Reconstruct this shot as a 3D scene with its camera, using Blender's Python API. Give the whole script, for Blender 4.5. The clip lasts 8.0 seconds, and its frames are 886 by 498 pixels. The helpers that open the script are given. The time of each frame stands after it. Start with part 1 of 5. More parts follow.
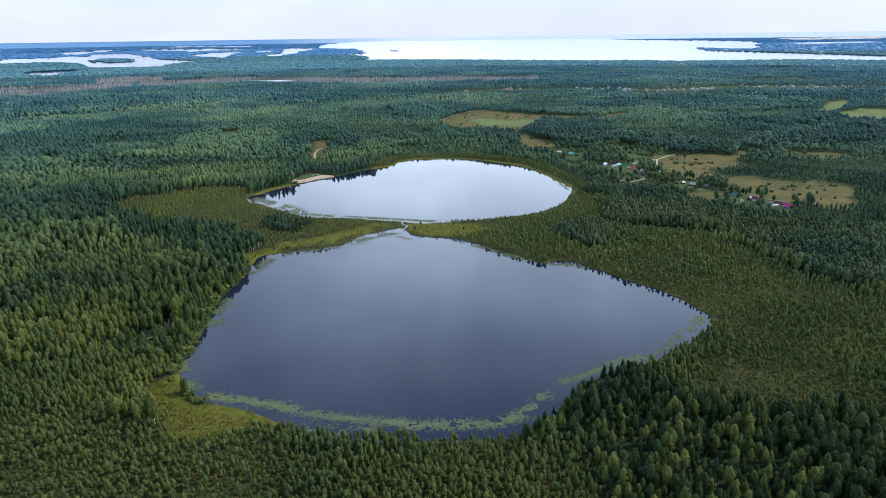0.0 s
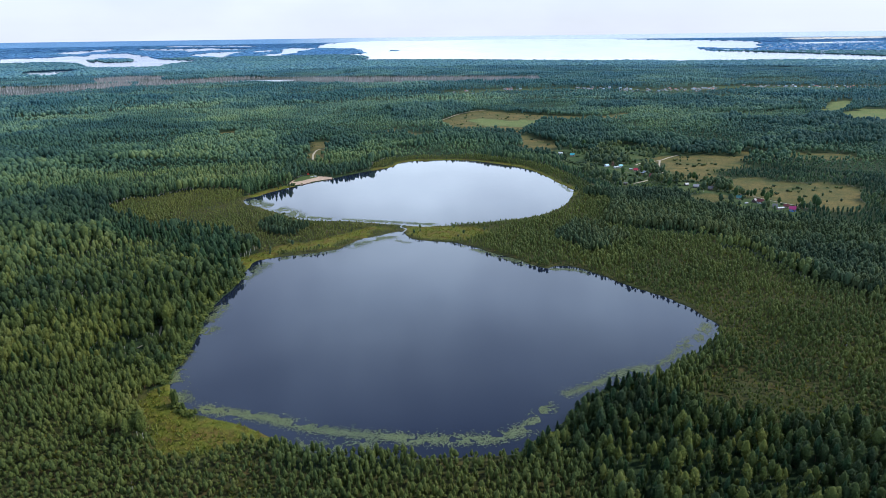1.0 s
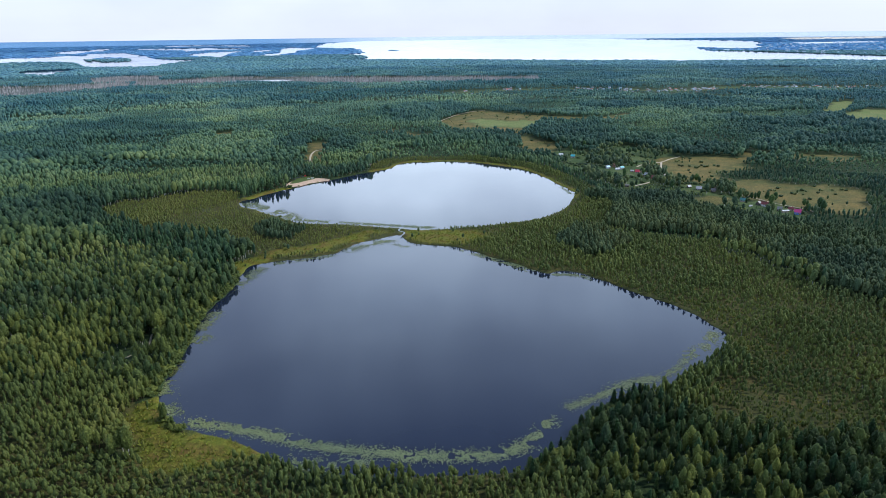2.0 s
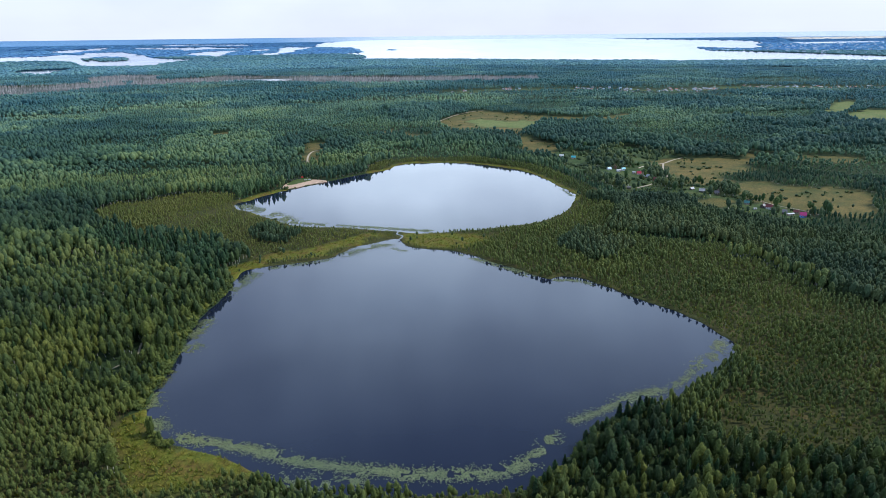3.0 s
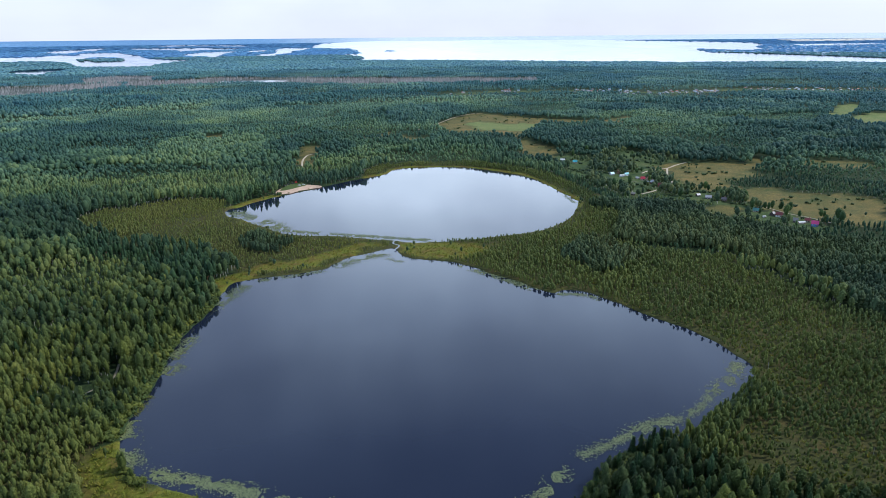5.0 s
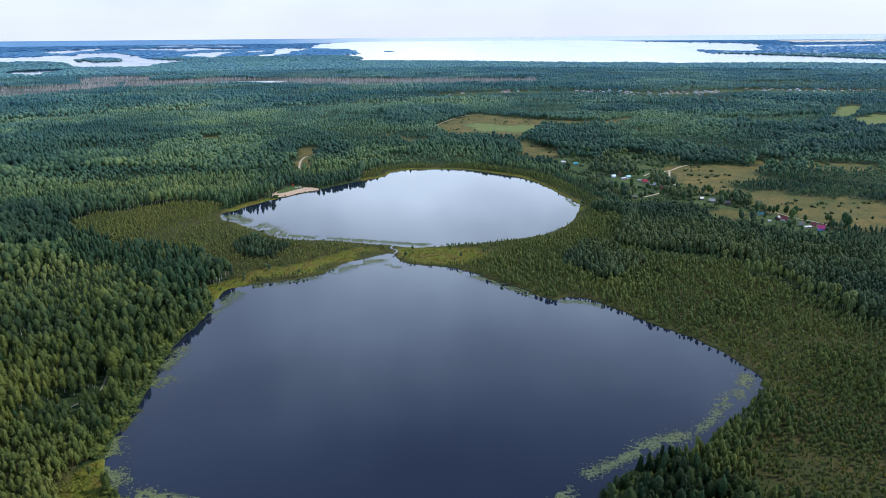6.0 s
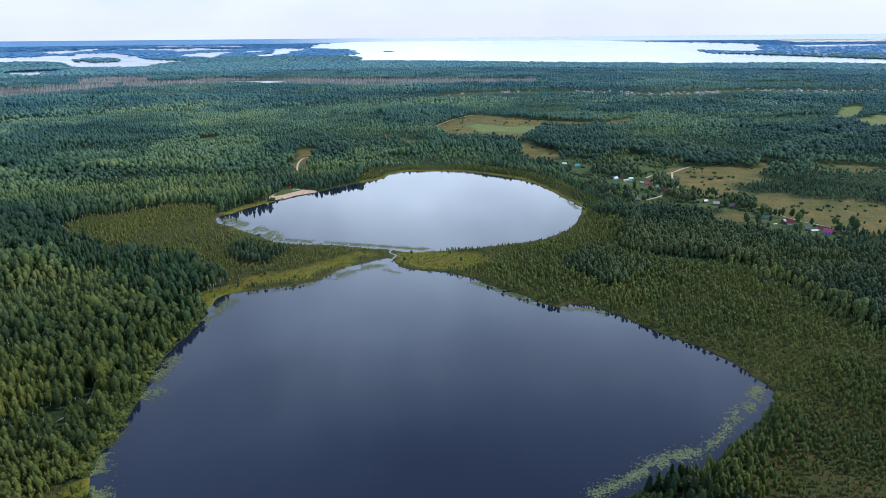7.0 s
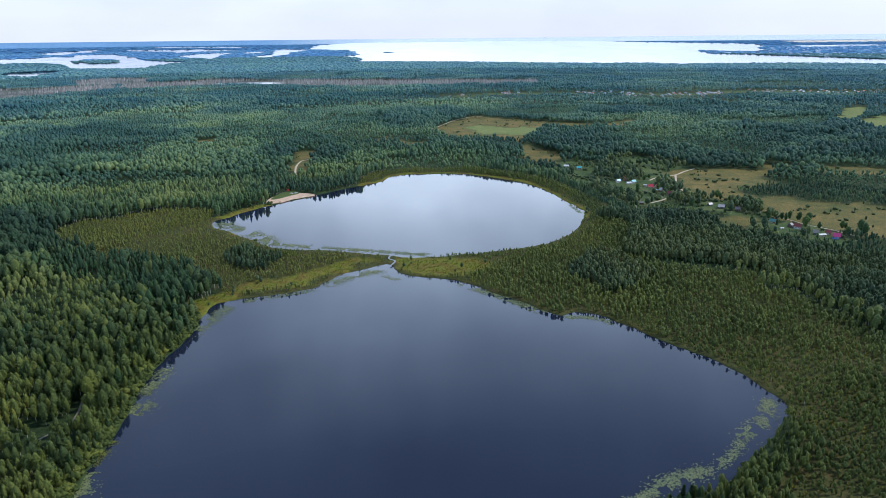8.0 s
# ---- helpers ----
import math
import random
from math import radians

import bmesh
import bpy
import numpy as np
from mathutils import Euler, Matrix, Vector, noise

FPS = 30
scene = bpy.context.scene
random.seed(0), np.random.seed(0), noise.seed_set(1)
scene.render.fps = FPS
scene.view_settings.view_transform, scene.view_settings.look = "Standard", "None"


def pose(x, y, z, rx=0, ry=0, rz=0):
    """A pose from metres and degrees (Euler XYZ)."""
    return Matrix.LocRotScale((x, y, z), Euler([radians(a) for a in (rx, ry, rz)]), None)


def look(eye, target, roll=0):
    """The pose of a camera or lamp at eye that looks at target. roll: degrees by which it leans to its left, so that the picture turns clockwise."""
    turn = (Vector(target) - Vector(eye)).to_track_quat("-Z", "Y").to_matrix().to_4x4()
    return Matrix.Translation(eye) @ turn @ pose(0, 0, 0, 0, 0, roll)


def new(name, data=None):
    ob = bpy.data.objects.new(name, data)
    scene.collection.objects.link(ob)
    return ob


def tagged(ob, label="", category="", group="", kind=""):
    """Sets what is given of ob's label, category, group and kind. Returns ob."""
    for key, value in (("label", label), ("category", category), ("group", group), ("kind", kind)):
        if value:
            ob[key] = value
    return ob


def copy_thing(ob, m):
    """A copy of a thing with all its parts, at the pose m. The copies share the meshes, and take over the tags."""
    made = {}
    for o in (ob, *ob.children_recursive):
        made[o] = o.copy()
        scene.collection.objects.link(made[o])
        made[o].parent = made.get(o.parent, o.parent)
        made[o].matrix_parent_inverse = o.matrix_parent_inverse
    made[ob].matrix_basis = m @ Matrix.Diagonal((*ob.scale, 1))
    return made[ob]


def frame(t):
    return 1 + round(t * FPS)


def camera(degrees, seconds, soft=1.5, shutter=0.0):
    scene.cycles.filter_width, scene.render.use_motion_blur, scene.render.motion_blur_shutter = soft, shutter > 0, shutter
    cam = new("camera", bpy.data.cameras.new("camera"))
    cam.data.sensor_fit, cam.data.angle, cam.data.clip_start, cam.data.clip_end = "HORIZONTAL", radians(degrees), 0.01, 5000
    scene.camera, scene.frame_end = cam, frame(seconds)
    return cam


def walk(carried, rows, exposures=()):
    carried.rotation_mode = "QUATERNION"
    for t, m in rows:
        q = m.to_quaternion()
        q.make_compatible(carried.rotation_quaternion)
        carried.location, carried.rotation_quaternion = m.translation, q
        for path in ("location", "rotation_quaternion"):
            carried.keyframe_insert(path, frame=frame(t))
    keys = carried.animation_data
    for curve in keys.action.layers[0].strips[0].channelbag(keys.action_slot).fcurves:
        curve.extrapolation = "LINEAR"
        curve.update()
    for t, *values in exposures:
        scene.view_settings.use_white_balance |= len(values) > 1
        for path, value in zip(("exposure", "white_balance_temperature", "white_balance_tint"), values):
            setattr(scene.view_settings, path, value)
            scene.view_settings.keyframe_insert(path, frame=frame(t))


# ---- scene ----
cam = camera(67.7, 8.0, soft=0.7)
PATH = [
    (0, (0.219, -0.005, 191.76), (-1.081, 95.145, 161.06), -0.8),
    (0.5, (0.288, 6.798, 191.755), (-1.012, 101.948, 161.055), -0.8),
    (1, (0.424, 13.605, 191.744), (-0.876, 108.755, 160.994), -0.8),
    (1.5, (0.474, 20.461, 191.72), (-0.776, 115.611, 160.97), -0.8),
    (3, (0.363, 41.8, 191.65), (-0.637, 136.9, 160.8), -0.7),
    (3.5, (0.333, 48.909, 191.634), (-0.617, 144.009, 160.784), -0.7),
    (4, (0.272, 56.083, 191.624), (-0.528, 151.233, 160.824), -0.6),
    (4.5, (0.176, 63.114, 191.594), (-0.574, 158.264, 160.844), -0.6),
    (6, (-0.13, 84.2, 191.56), (-0.68, 179.4, 160.91), -0.5),
    (6.5, (-0.19, 91.093, 191.565), (-0.64, 186.293, 160.865), -0.5),
    (7, (-0.206, 98.091, 191.6), (-0.706, 193.291, 160.95), -0.5),
    (7.5, (-0.186, 105.07, 191.614), (-0.736, 200.27, 161.014), -0.6),
    (8, (-0.11, 112.17, 191.646), (-0.66, 207.42, 161.096), -0.6),
]
walk(cam, [(t, look(eye, target, roll)) for t, eye, target, roll in PATH],
     exposures=[(0, 0.0, 5700, 12), (8, 0.0, 5700, 12)])

U = 1.6        # metres in one unit of the plan: all places below are in units, and the last lines bring the plan to true size

# ---------------------------------------------------------------- light
SUN_AZ, SUN_EL = 76.0, 42.0        # degrees: clockwise from the way ahead (+y), above the horizon

world = bpy.data.worlds.new("world")
scene.world = world
world.use_nodes = True
nt = world.node_tree
nt.nodes.clear()
sky = nt.nodes.new("ShaderNodeTexSky")
sky.sky_type, sky.sun_disc = "NISHITA", False
sky.sun_elevation, sky.sun_rotation = radians(SUN_EL), radians(SUN_AZ)
sky.air_density, sky.dust_density, sky.ozone_density = 1.0, 0.5, 2.0
# a thin, uneven layer of white cloud over the blue
co = nt.nodes.new("ShaderNodeTexCoord")
mp = nt.nodes.new("ShaderNodeMapping")
mp.inputs["Scale"].default_value, mp.inputs["Location"].default_value = (1.0, 1.0, 2.2), (0.35, 0.2, 0.4)
cl = nt.nodes.new("ShaderNodeTexNoise")
cl.inputs["Scale"].default_value, cl.inputs["Detail"].default_value, cl.inputs["Roughness"].default_value = 3.4, 5.0, 0.5
rp = nt.nodes.new("ShaderNodeValToRGB")
rp.color_ramp.elements[0].position, rp.color_ramp.elements[1].position = 0.36, 0.66
rp.color_ramp.elements[0].color, rp.color_ramp.elements[1].color = (0.72, 0.72, 0.72, 1), (1, 1, 1, 1)
mx = nt.nodes.new("ShaderNodeMixRGB")
# the cloud is brightest in a low band, added for the lakes to reflect
sp = nt.nodes.new("ShaderNodeSeparateXYZ")
hr = nt.nodes.new("ShaderNodeValToRGB")
hr.color_ramp.elements[0].position, hr.color_ramp.elements[1].position = 0.02, 0.8
hr.color_ramp.elements[0].color, hr.color_ramp.elements[1].color = (0.352, 0.358, 0.375, 1), (0.09, 0.12, 0.17, 1)
for at, tone in ((0.06, (0.386, 0.394, 0.408, 1)), (0.15, (0.88, 0.97, 1.02, 1)), (0.24, (0.82, 0.92, 1.02, 1)), (0.38, (0.56, 0.67, 0.81, 1)), (0.55, (0.24, 0.31, 0.43, 1))):
    hr.color_ramp.elements.new(at).color = tone
gain = nt.nodes.new("ShaderNodeMixRGB")
gain.blend_type = "MULTIPLY"
gain.inputs[0].default_value, gain.inputs[2].default_value = 1.0, (26.0, 26.0, 26.0, 1)
nt.links.new(co.outputs["Generated"], sp.inputs[0])
nt.links.new(sp.outputs["Z"], hr.inputs["Fac"])
nt.links.new(hr.outputs["Color"], gain.inputs[1])
# long drifts of thicker and thinner cloud
sm = nt.nodes.new("ShaderNodeMapping")
sm.inputs["Rotation"].default_value, sm.inputs["Scale"].default_value, sm.inputs["Location"].default_value = (0.0, radians(-50), 0.0), (2.2, 0.8, 1.0), (0.55, 0.0, 0.3)
sn = nt.nodes.new("ShaderNodeTexNoise")
sn.inputs["Scale"].default_value, sn.inputs["Detail"].default_value, sn.inputs["Roughness"].default_value = 1.5, 4.0, 0.5
sr = nt.nodes.new("ShaderNodeValToRGB")
sr.color_ramp.elements[0].position, sr.color_ramp.elements[1].position = 0.34, 0.66
sr.color_ramp.elements[0].color, sr.color_ramp.elements[1].color = (0.68, 0.68, 0.71, 1), (1.22, 1.22, 1.18, 1)
drift = nt.nodes.new("ShaderNodeMixRGB")
drift.blend_type = "MULTIPLY"
hi = nt.nodes.new("ShaderNodeMapRange")
hi.inputs["From Min"].default_value, hi.inputs["From Max"].default_value = 0.05, 0.25
nt.links.new(sp.outputs["Z"], hi.inputs["Value"])
nt.links.new(hi.outputs["Result"], drift.inputs[0])
nt.links.new(co.outputs["Generated"], sm.inputs["Vector"])
nt.links.new(sm.outputs["Vector"], sn.inputs["Vector"])
nt.links.new(sn.outputs["Fac"], sr.inputs["Fac"])
nt.links.new(gain.outputs["Color"], drift.inputs[1])
nt.links.new(sr.outputs["Color"], drift.inputs[2])
nt.links.new(drift.outputs["Color"], mx.inputs[2])
bg = nt.nodes.new("ShaderNodeBackground")
bg.inputs["Strength"].default_value = 0.1
wo = nt.nodes.new("ShaderNodeOutputWorld")
nt.links.new(co.outputs["Generated"], mp.inputs["Vector"])
nt.links.new(mp.outputs["Vector"], cl.inputs["Vector"])
nt.links.new(cl.outputs["Fac"], rp.inputs["Fac"])
nt.links.new(rp.outputs["Color"], mx.inputs[0])
nt.links.new(sky.outputs["Color"], mx.inputs[1])
nt.links.new(mx.outputs["Color"], bg.inputs["Color"])
nt.links.new(bg.outputs["Background"], wo.inputs["Surface"])

sun = new("sun", bpy.data.lights.new("sun", "SUN"))
sun.data.energy, sun.data.angle, sun.data.color = 4.0, radians(5.0), (1.0, 0.90, 0.72)
az, el = radians(SUN_AZ), radians(SUN_EL)
sun.matrix_world = look((math.sin(az) * math.cos(el) * 900, math.cos(az) * math.cos(el) * 900, math.sin(el) * 900), (0, 0, 0))


# ---------------------------------------------------------------- materials
def material(name, rough=0.8, spec=0.3):
    m = bpy.data.materials.new(name)
    m.use_nodes = True
    b = m.node_tree.nodes["Principled BSDF"]
    b.inputs["Roughness"].default_value = rough
    b.inputs["Specular IOR Level"].default_value = spec
    return m, m.node_tree, b


def noise_node(tree, scale, detail=4.0, rough=0.6, stretch=None):
    n = tree.nodes.new("ShaderNodeTexNoise")
    n.inputs["Scale"].default_value, n.inputs["Detail"].default_value, n.inputs["Roughness"].default_value = scale / U, detail, rough
    g = tree.nodes.new("ShaderNodeNewGeometry")
    if stretch:
        v = tree.nodes.new("ShaderNodeMapping")
        v.inputs["Scale"].default_value = stretch
        tree.links.new(g.outputs["Position"], v.inputs["Vector"])
        tree.links.new(v.outputs["Vector"], n.inputs["Vector"])
    else:
        tree.links.new(g.outputs["Position"], n.inputs["Vector"])
    return n.outputs["Fac"]


def ramp(tree, fac, stops):
    r = tree.nodes.new("ShaderNodeValToRGB")
    e = r.color_ramp.elements
    while len(e) < len(stops):
        e.new(0.5)
    for k, (p, c) in zip(e, stops):
        k.position, k.color = p, (*c, 1)
    tree.links.new(fac, r.inputs["Fac"])
    return r.outputs["Color"]


def mix(tree, fac, a, b, mode="MIX"):
    n = tree.nodes.new("ShaderNodeMixRGB")
    n.blend_type = mode
    for slot, v in ((0, fac), (1, a), (2, b)):
        if isinstance(v, (int, float)):
            n.inputs[slot].default_value = v
        elif isinstance(v, tuple):
            n.inputs[slot].default_value = (*v, 1)
        else:
            tree.links.new(v, n.inputs[slot])
    return n.outputs["Color"]


def bump(tree, b, height, strength, distance):
    n = tree.nodes.new("ShaderNodeBump")
    n.inputs["Strength"].default_value, n.inputs["Distance"].default_value = strength, distance * U
    tree.links.new(height, n.inputs["Height"])
    tree.links.new(n.outputs["Normal"], b.inputs["Normal"])


def leaves(name, stops, fine=1.6, beyond=()):
    """Foliage: a colour of its own for each tree, mottled leaf by leaf and stand by stand.
    beyond: the colours of the woods farther and farther off, with ever more blue haze put in, blended by the reach
    attribute."""
    m, t, b = material(name, 0.75, 0.2)
    a = t.nodes.new("ShaderNodeAttribute")
    a.attribute_name = "tint"
    o = t.nodes.new("ShaderNodeObjectInfo")
    own = t.nodes.new("ShaderNodeAttribute")
    own.attribute_name = "single"
    f = t.nodes.new("ShaderNodeMath")
    f.operation = "MULTIPLY_ADD"
    t.links.new(o.outputs["Random"], f.inputs[0])
    t.links.new(own.outputs["Fac"], f.inputs[1])
    t.links.new(a.outputs["Fac"], f.inputs[2])
    c = ramp(t, f.outputs[0], stops)
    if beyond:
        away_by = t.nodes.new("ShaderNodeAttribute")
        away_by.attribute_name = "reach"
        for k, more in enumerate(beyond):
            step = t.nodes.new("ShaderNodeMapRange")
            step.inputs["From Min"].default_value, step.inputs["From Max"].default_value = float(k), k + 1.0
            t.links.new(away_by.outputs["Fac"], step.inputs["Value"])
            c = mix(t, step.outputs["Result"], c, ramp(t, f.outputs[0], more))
    g = ramp(t, noise_node(t, fine, 4, 0.8), [(0.32, (0.52, 0.55, 0.58)), (0.68, (1.52, 1.46, 1.34))] if fine > 1 else [(0.3, (0.66, 0.68, 0.7)), (0.7, (1.3, 1.28, 1.24))])
    c = mix(t, 1.0, c, g, "MULTIPLY")
    p = ramp(t, noise_node(t, 0.012, 3, 0.6), [(0.35, (0.86, 0.92, 1.0)), (0.65, (1.1, 1.07, 0.9))])
    c = mix(t, 1.0, c, p, "MULTIPLY")
    t.links.new(c, b.inputs["Base Color"])
    glow = t.nodes.new("ShaderNodeBsdfTranslucent")
    t.links.new(mix(t, 1.0, c, (1.5, 1.35, 0.6), "MULTIPLY"), glow.inputs["Color"])
    both = t.nodes.new("ShaderNodeMixShader")
    both.inputs[0].default_value = 0.25
    t.links.new(b.outputs[0], both.inputs[1])
    t.links.new(glow.outputs[0], both.inputs[2])
    t.links.new(both.outputs[0], t.nodes["Material Output"].inputs["Surface"])
    bump(t, b, noise_node(t, fine * 2.2, 3, 0.7), 0.9 if fine > 1 else 0.45, 0.7 / fine)
    return m


def plain(name, c1, c2, scale=1.0, rough=0.8, spec=0.3, rel=0.0, metal=0.0):
    """One surface with two tones of stain and grain."""
    m, t, b = material(name, rough, spec)
    a = ramp(t, noise_node(t, scale, 5, 0.65), [(0.3, c1), (0.7, c2)])
    g = ramp(t, noise_node(t, scale * 9, 3, 0.6), [(0.3, (0.86, 0.86, 0.86)), (0.7, (1.1, 1.1, 1.1))])
    t.links.new(mix(t, 1.0, a, g, "MULTIPLY"), b.inputs["Base Color"])
    b.inputs["Metallic"].default_value = metal
    if rel:
        bump(t, b, noise_node(t, scale * 6, 4, 0.6), 0.6, rel)
    return m


BIRCH = leaves("birch_leaves", [(0.0, (0.024, 0.044, 0.017)), (0.4, (0.056, 0.084, 0.024)), (0.75, (0.112, 0.138, 0.031)), (1.0, (0.150, 0.166, 0.040))], 2.4)
SPRUCE = leaves("conifer_needles", [(0.0, (0.025, 0.057, 0.023)), (0.6, (0.043, 0.085, 0.029)), (1.0, (0.072, 0.116, 0.034))])
BOGPINE = leaves("bog_pine_needles", [(0.0, (0.058, 0.089, 0.029)), (0.6, (0.107, 0.136, 0.037)), (1.0, (0.132, 0.146, 0.044))], 2.5)
SEDGE = leaves("sedge_blades", [(0.0, (0.08, 0.11, 0.015)), (0.5, (0.125, 0.145, 0.02)), (1.0, (0.17, 0.16, 0.035))], 2.0)
# Leaf colours of farther woods, with the blue of haze painted in.
HAZYMID = [(0.0, (0.035, 0.081, 0.063)), (0.4, (0.061, 0.123, 0.084)), (0.75, (0.109, 0.184, 0.100)), (1.0, (0.163, 0.234, 0.114))]
HAZYFAR = [(0.0, (0.047, 0.129, 0.154)), (0.4, (0.086, 0.181, 0.187)), (0.75, (0.138, 0.249, 0.213)), (1.0, (0.194, 0.308, 0.236))]
HAZYBACK = [(0.0, (0.074, 0.183, 0.253)), (0.6, (0.109, 0.240, 0.298)), (1.0, (0.152, 0.289, 0.316))]
BACKWOOD = leaves("hazed_backdrop_leaves", HAZYBACK, 0.08)
HORIZONWOOD = leaves("hazed_horizon_leaves", [(0.0, (0.105, 0.248, 0.483)), (0.6, (0.137, 0.292, 0.552)), (1.0, (0.168, 0.324, 0.564))], 0.03)
YOUNGPINE = leaves("young_pine_needles", [(0.0, (0.034, 0.066, 0.041)), (0.6, (0.066, 0.104, 0.050)), (1.0, (0.114, 0.141, 0.057))], 2.2)
BIRCHWOOD = leaves("birch_wood_leaves", [(0.0, (0.024, 0.044, 0.017)), (0.4, (0.056, 0.084, 0.024)), (0.75, (0.112, 0.138, 0.031)), (1.0, (0.150, 0.166, 0.040))], 1.8, (HAZYMID, HAZYFAR, HAZYBACK))
PINEWOOD = leaves("conifer_wood_needles", [(0.0, (0.025, 0.057, 0.023)), (0.6, (0.043, 0.085, 0.029)), (1.0, (0.072, 0.116, 0.034))], 1.6, (HAZYMID, HAZYFAR, HAZYBACK))
# The backdrop woods give off a faint blue glow in place of haze.
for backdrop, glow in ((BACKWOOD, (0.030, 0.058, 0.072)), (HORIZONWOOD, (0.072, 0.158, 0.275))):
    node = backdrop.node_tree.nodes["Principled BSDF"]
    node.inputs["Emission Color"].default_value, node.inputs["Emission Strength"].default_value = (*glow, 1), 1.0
BARK = plain("birch_bark", (0.30, 0.29, 0.25), (0.62, 0.60, 0.55), 2.5, 0.8)
PINEBARK = plain("pine_bark", (0.10, 0.065, 0.04), (0.22, 0.13, 0.07), 3.0, 0.9)
DEADWOOD = plain("dead_wood", (0.24, 0.23, 0.23), (0.50, 0.48, 0.48), 0.02, 0.9)
LILY = leaves("lily_leaves", [(0.0, (0.110, 0.150, 0.070)), (0.5, (0.165, 0.205, 0.105)), (1.0, (0.23, 0.255, 0.150))], 0.8)
SHORELILY = leaves("shore_lily_leaves", [(0.0, (0.070, 0.095, 0.020)), (0.5, (0.120, 0.140, 0.028)), (1.0, (0.165, 0.175, 0.045))], 0.8)
SAND = plain("beach_sand", (0.38, 0.27, 0.20), (0.55, 0.41, 0.31), 0.35, 0.95, 0.1, 0.05)
TRACK = plain("road_sand", (0.33, 0.28, 0.21), (0.48, 0.42, 0.33), 0.3, 0.95, 0.1, 0.04)


def ground_material():
    m, t, b = material("ground_cover", 0.95, 0.1)

    def att(n):
        a = t.nodes.new("ShaderNodeAttribute")
        a.attribute_name = n
        return a.outputs["Fac"]
    wood = ramp(t, noise_node(t, 0.25), [(0.3, (0.014, 0.028, 0.012)), (0.7, (0.032, 0.050, 0.020))])
    bog = ramp(t, noise_node(t, 0.09, 6, 0.65), [(0.3, (0.036, 0.048, 0.017)), (0.56, (0.054, 0.055, 0.020)), (0.78, (0.090, 0.064, 0.029))])
    sedge = ramp(t, noise_node(t, 0.12, 6, 0.65), [(0.3, (0.062, 0.088, 0.013)), (0.44, (0.105, 0.116, 0.017)), (0.58, (0.105, 0.084, 0.020)), (0.72, (0.092, 0.060, 0.022))])
    mead = ramp(t, noise_node(t, 0.035, 8, 0.74), [(0.32, (0.042, 0.066, 0.022)), (0.46, (0.088, 0.086, 0.030)), (0.64, (0.158, 0.118, 0.043))])
    yard = ramp(t, noise_node(t, 0.06, 6, 0.6), [(0.35, (0.036, 0.066, 0.027)), (0.55, (0.062, 0.092, 0.034)), (0.75, (0.098, 0.102, 0.044))])
    # Blue of the distant haze, put into the ground colour.
    blue_haze = ramp(t, noise_node(t, 0.004, 5, 0.6), [(0.3, (0.065, 0.19, 0.41)), (0.7, (0.09, 0.235, 0.47))])
    c = mix(t, att("bog"), wood, bog)
    c = mix(t, att("sedge"), c, sedge)
    c = mix(t, att("meadow"), c, mead)
    c = mix(t, att("garden"), c, yard)
    crop = ramp(t, noise_node(t, 0.05, 6, 0.7), [(0.35, (0.10, 0.145, 0.048)), (0.65, (0.15, 0.165, 0.062))])
    c = mix(t, att("crop"), c, crop)
    swamp = ramp(t, noise_node(t, 0.03, 5, 0.6), [(0.35, (0.05, 0.068, 0.064)), (0.65, (0.09, 0.095, 0.095))])
    c = mix(t, att("swamp"), c, swamp)
    c = mix(t, att("backdrop"), c, blue_haze)
    # The farthest ground is painted pale, as haze would make it.
    c = mix(t, att("pale_haze"), c, (0.52, 0.60, 0.69))
    g = ramp(t, noise_node(t, 0.9, 6, 0.8), [(0.32, (0.42, 0.46, 0.5)), (0.68, (1.6, 1.55, 1.4))])
    t.links.new(mix(t, 1.0, c, g, "MULTIPLY"), b.inputs["Base Color"])
    bump(t, b, noise_node(t, 0.8, 5, 0.7), 0.8, 0.4)
    return m


def water_material():
    m, t, b = material("lake_water", 0.03, 0.5)
    c = ramp(t, noise_node(t, 0.012, 3, 0.5), [(0.3, (0.007, 0.011, 0.026)), (0.7, (0.010, 0.015, 0.033))])
    t.links.new(c, b.inputs["Base Color"])
    b.inputs["IOR"].default_value = 1.333
    bump(t, b, noise_node(t, 1.1, 3, 0.5), 0.05, 0.08)
    return m


GROUND, WATER = ground_material(), water_material()
FARWATER = plain("backdrop_water", (0.205, 0.186, 0.205), (0.27, 0.25, 0.27), 0.0015, 0.2, 0.5, 0.0, 1.0)


# ---------------------------------------------------------------- plan
EYE_Y, EYE_Z, FLAT, DEEP = 35.0, 119.75, 1560.0, 1470.0


def far(x, y):
    """The plain is true to scale up to FLAT; beyond it the distance is drawn in to stay within reach, each place on its own line of sight."""
    x, y = np.asarray(x, float), np.asarray(y, float)
    dist = np.maximum(np.hypot(x, y - EYE_Y), 1.0)
    near = np.where(dist < FLAT, dist, FLAT + DEEP * (1 - FLAT / np.maximum(dist, FLAT)))
    s = near / dist
    return x * s, EYE_Y + (y - EYE_Y) * s, EYE_Z * (1 - s), s


def lattice(ix, iy, seed):
    h = (ix.astype(np.int64) * 374761393 + iy.astype(np.int64) * 668265263 + seed * 1274126177) & 0x7FFFFFFF
    h = ((h ^ (h >> 13)) * 1103515245) & 0x7FFFFFFF
    return ((h ^ (h >> 16)) & 0xFFFF) / 65535.0


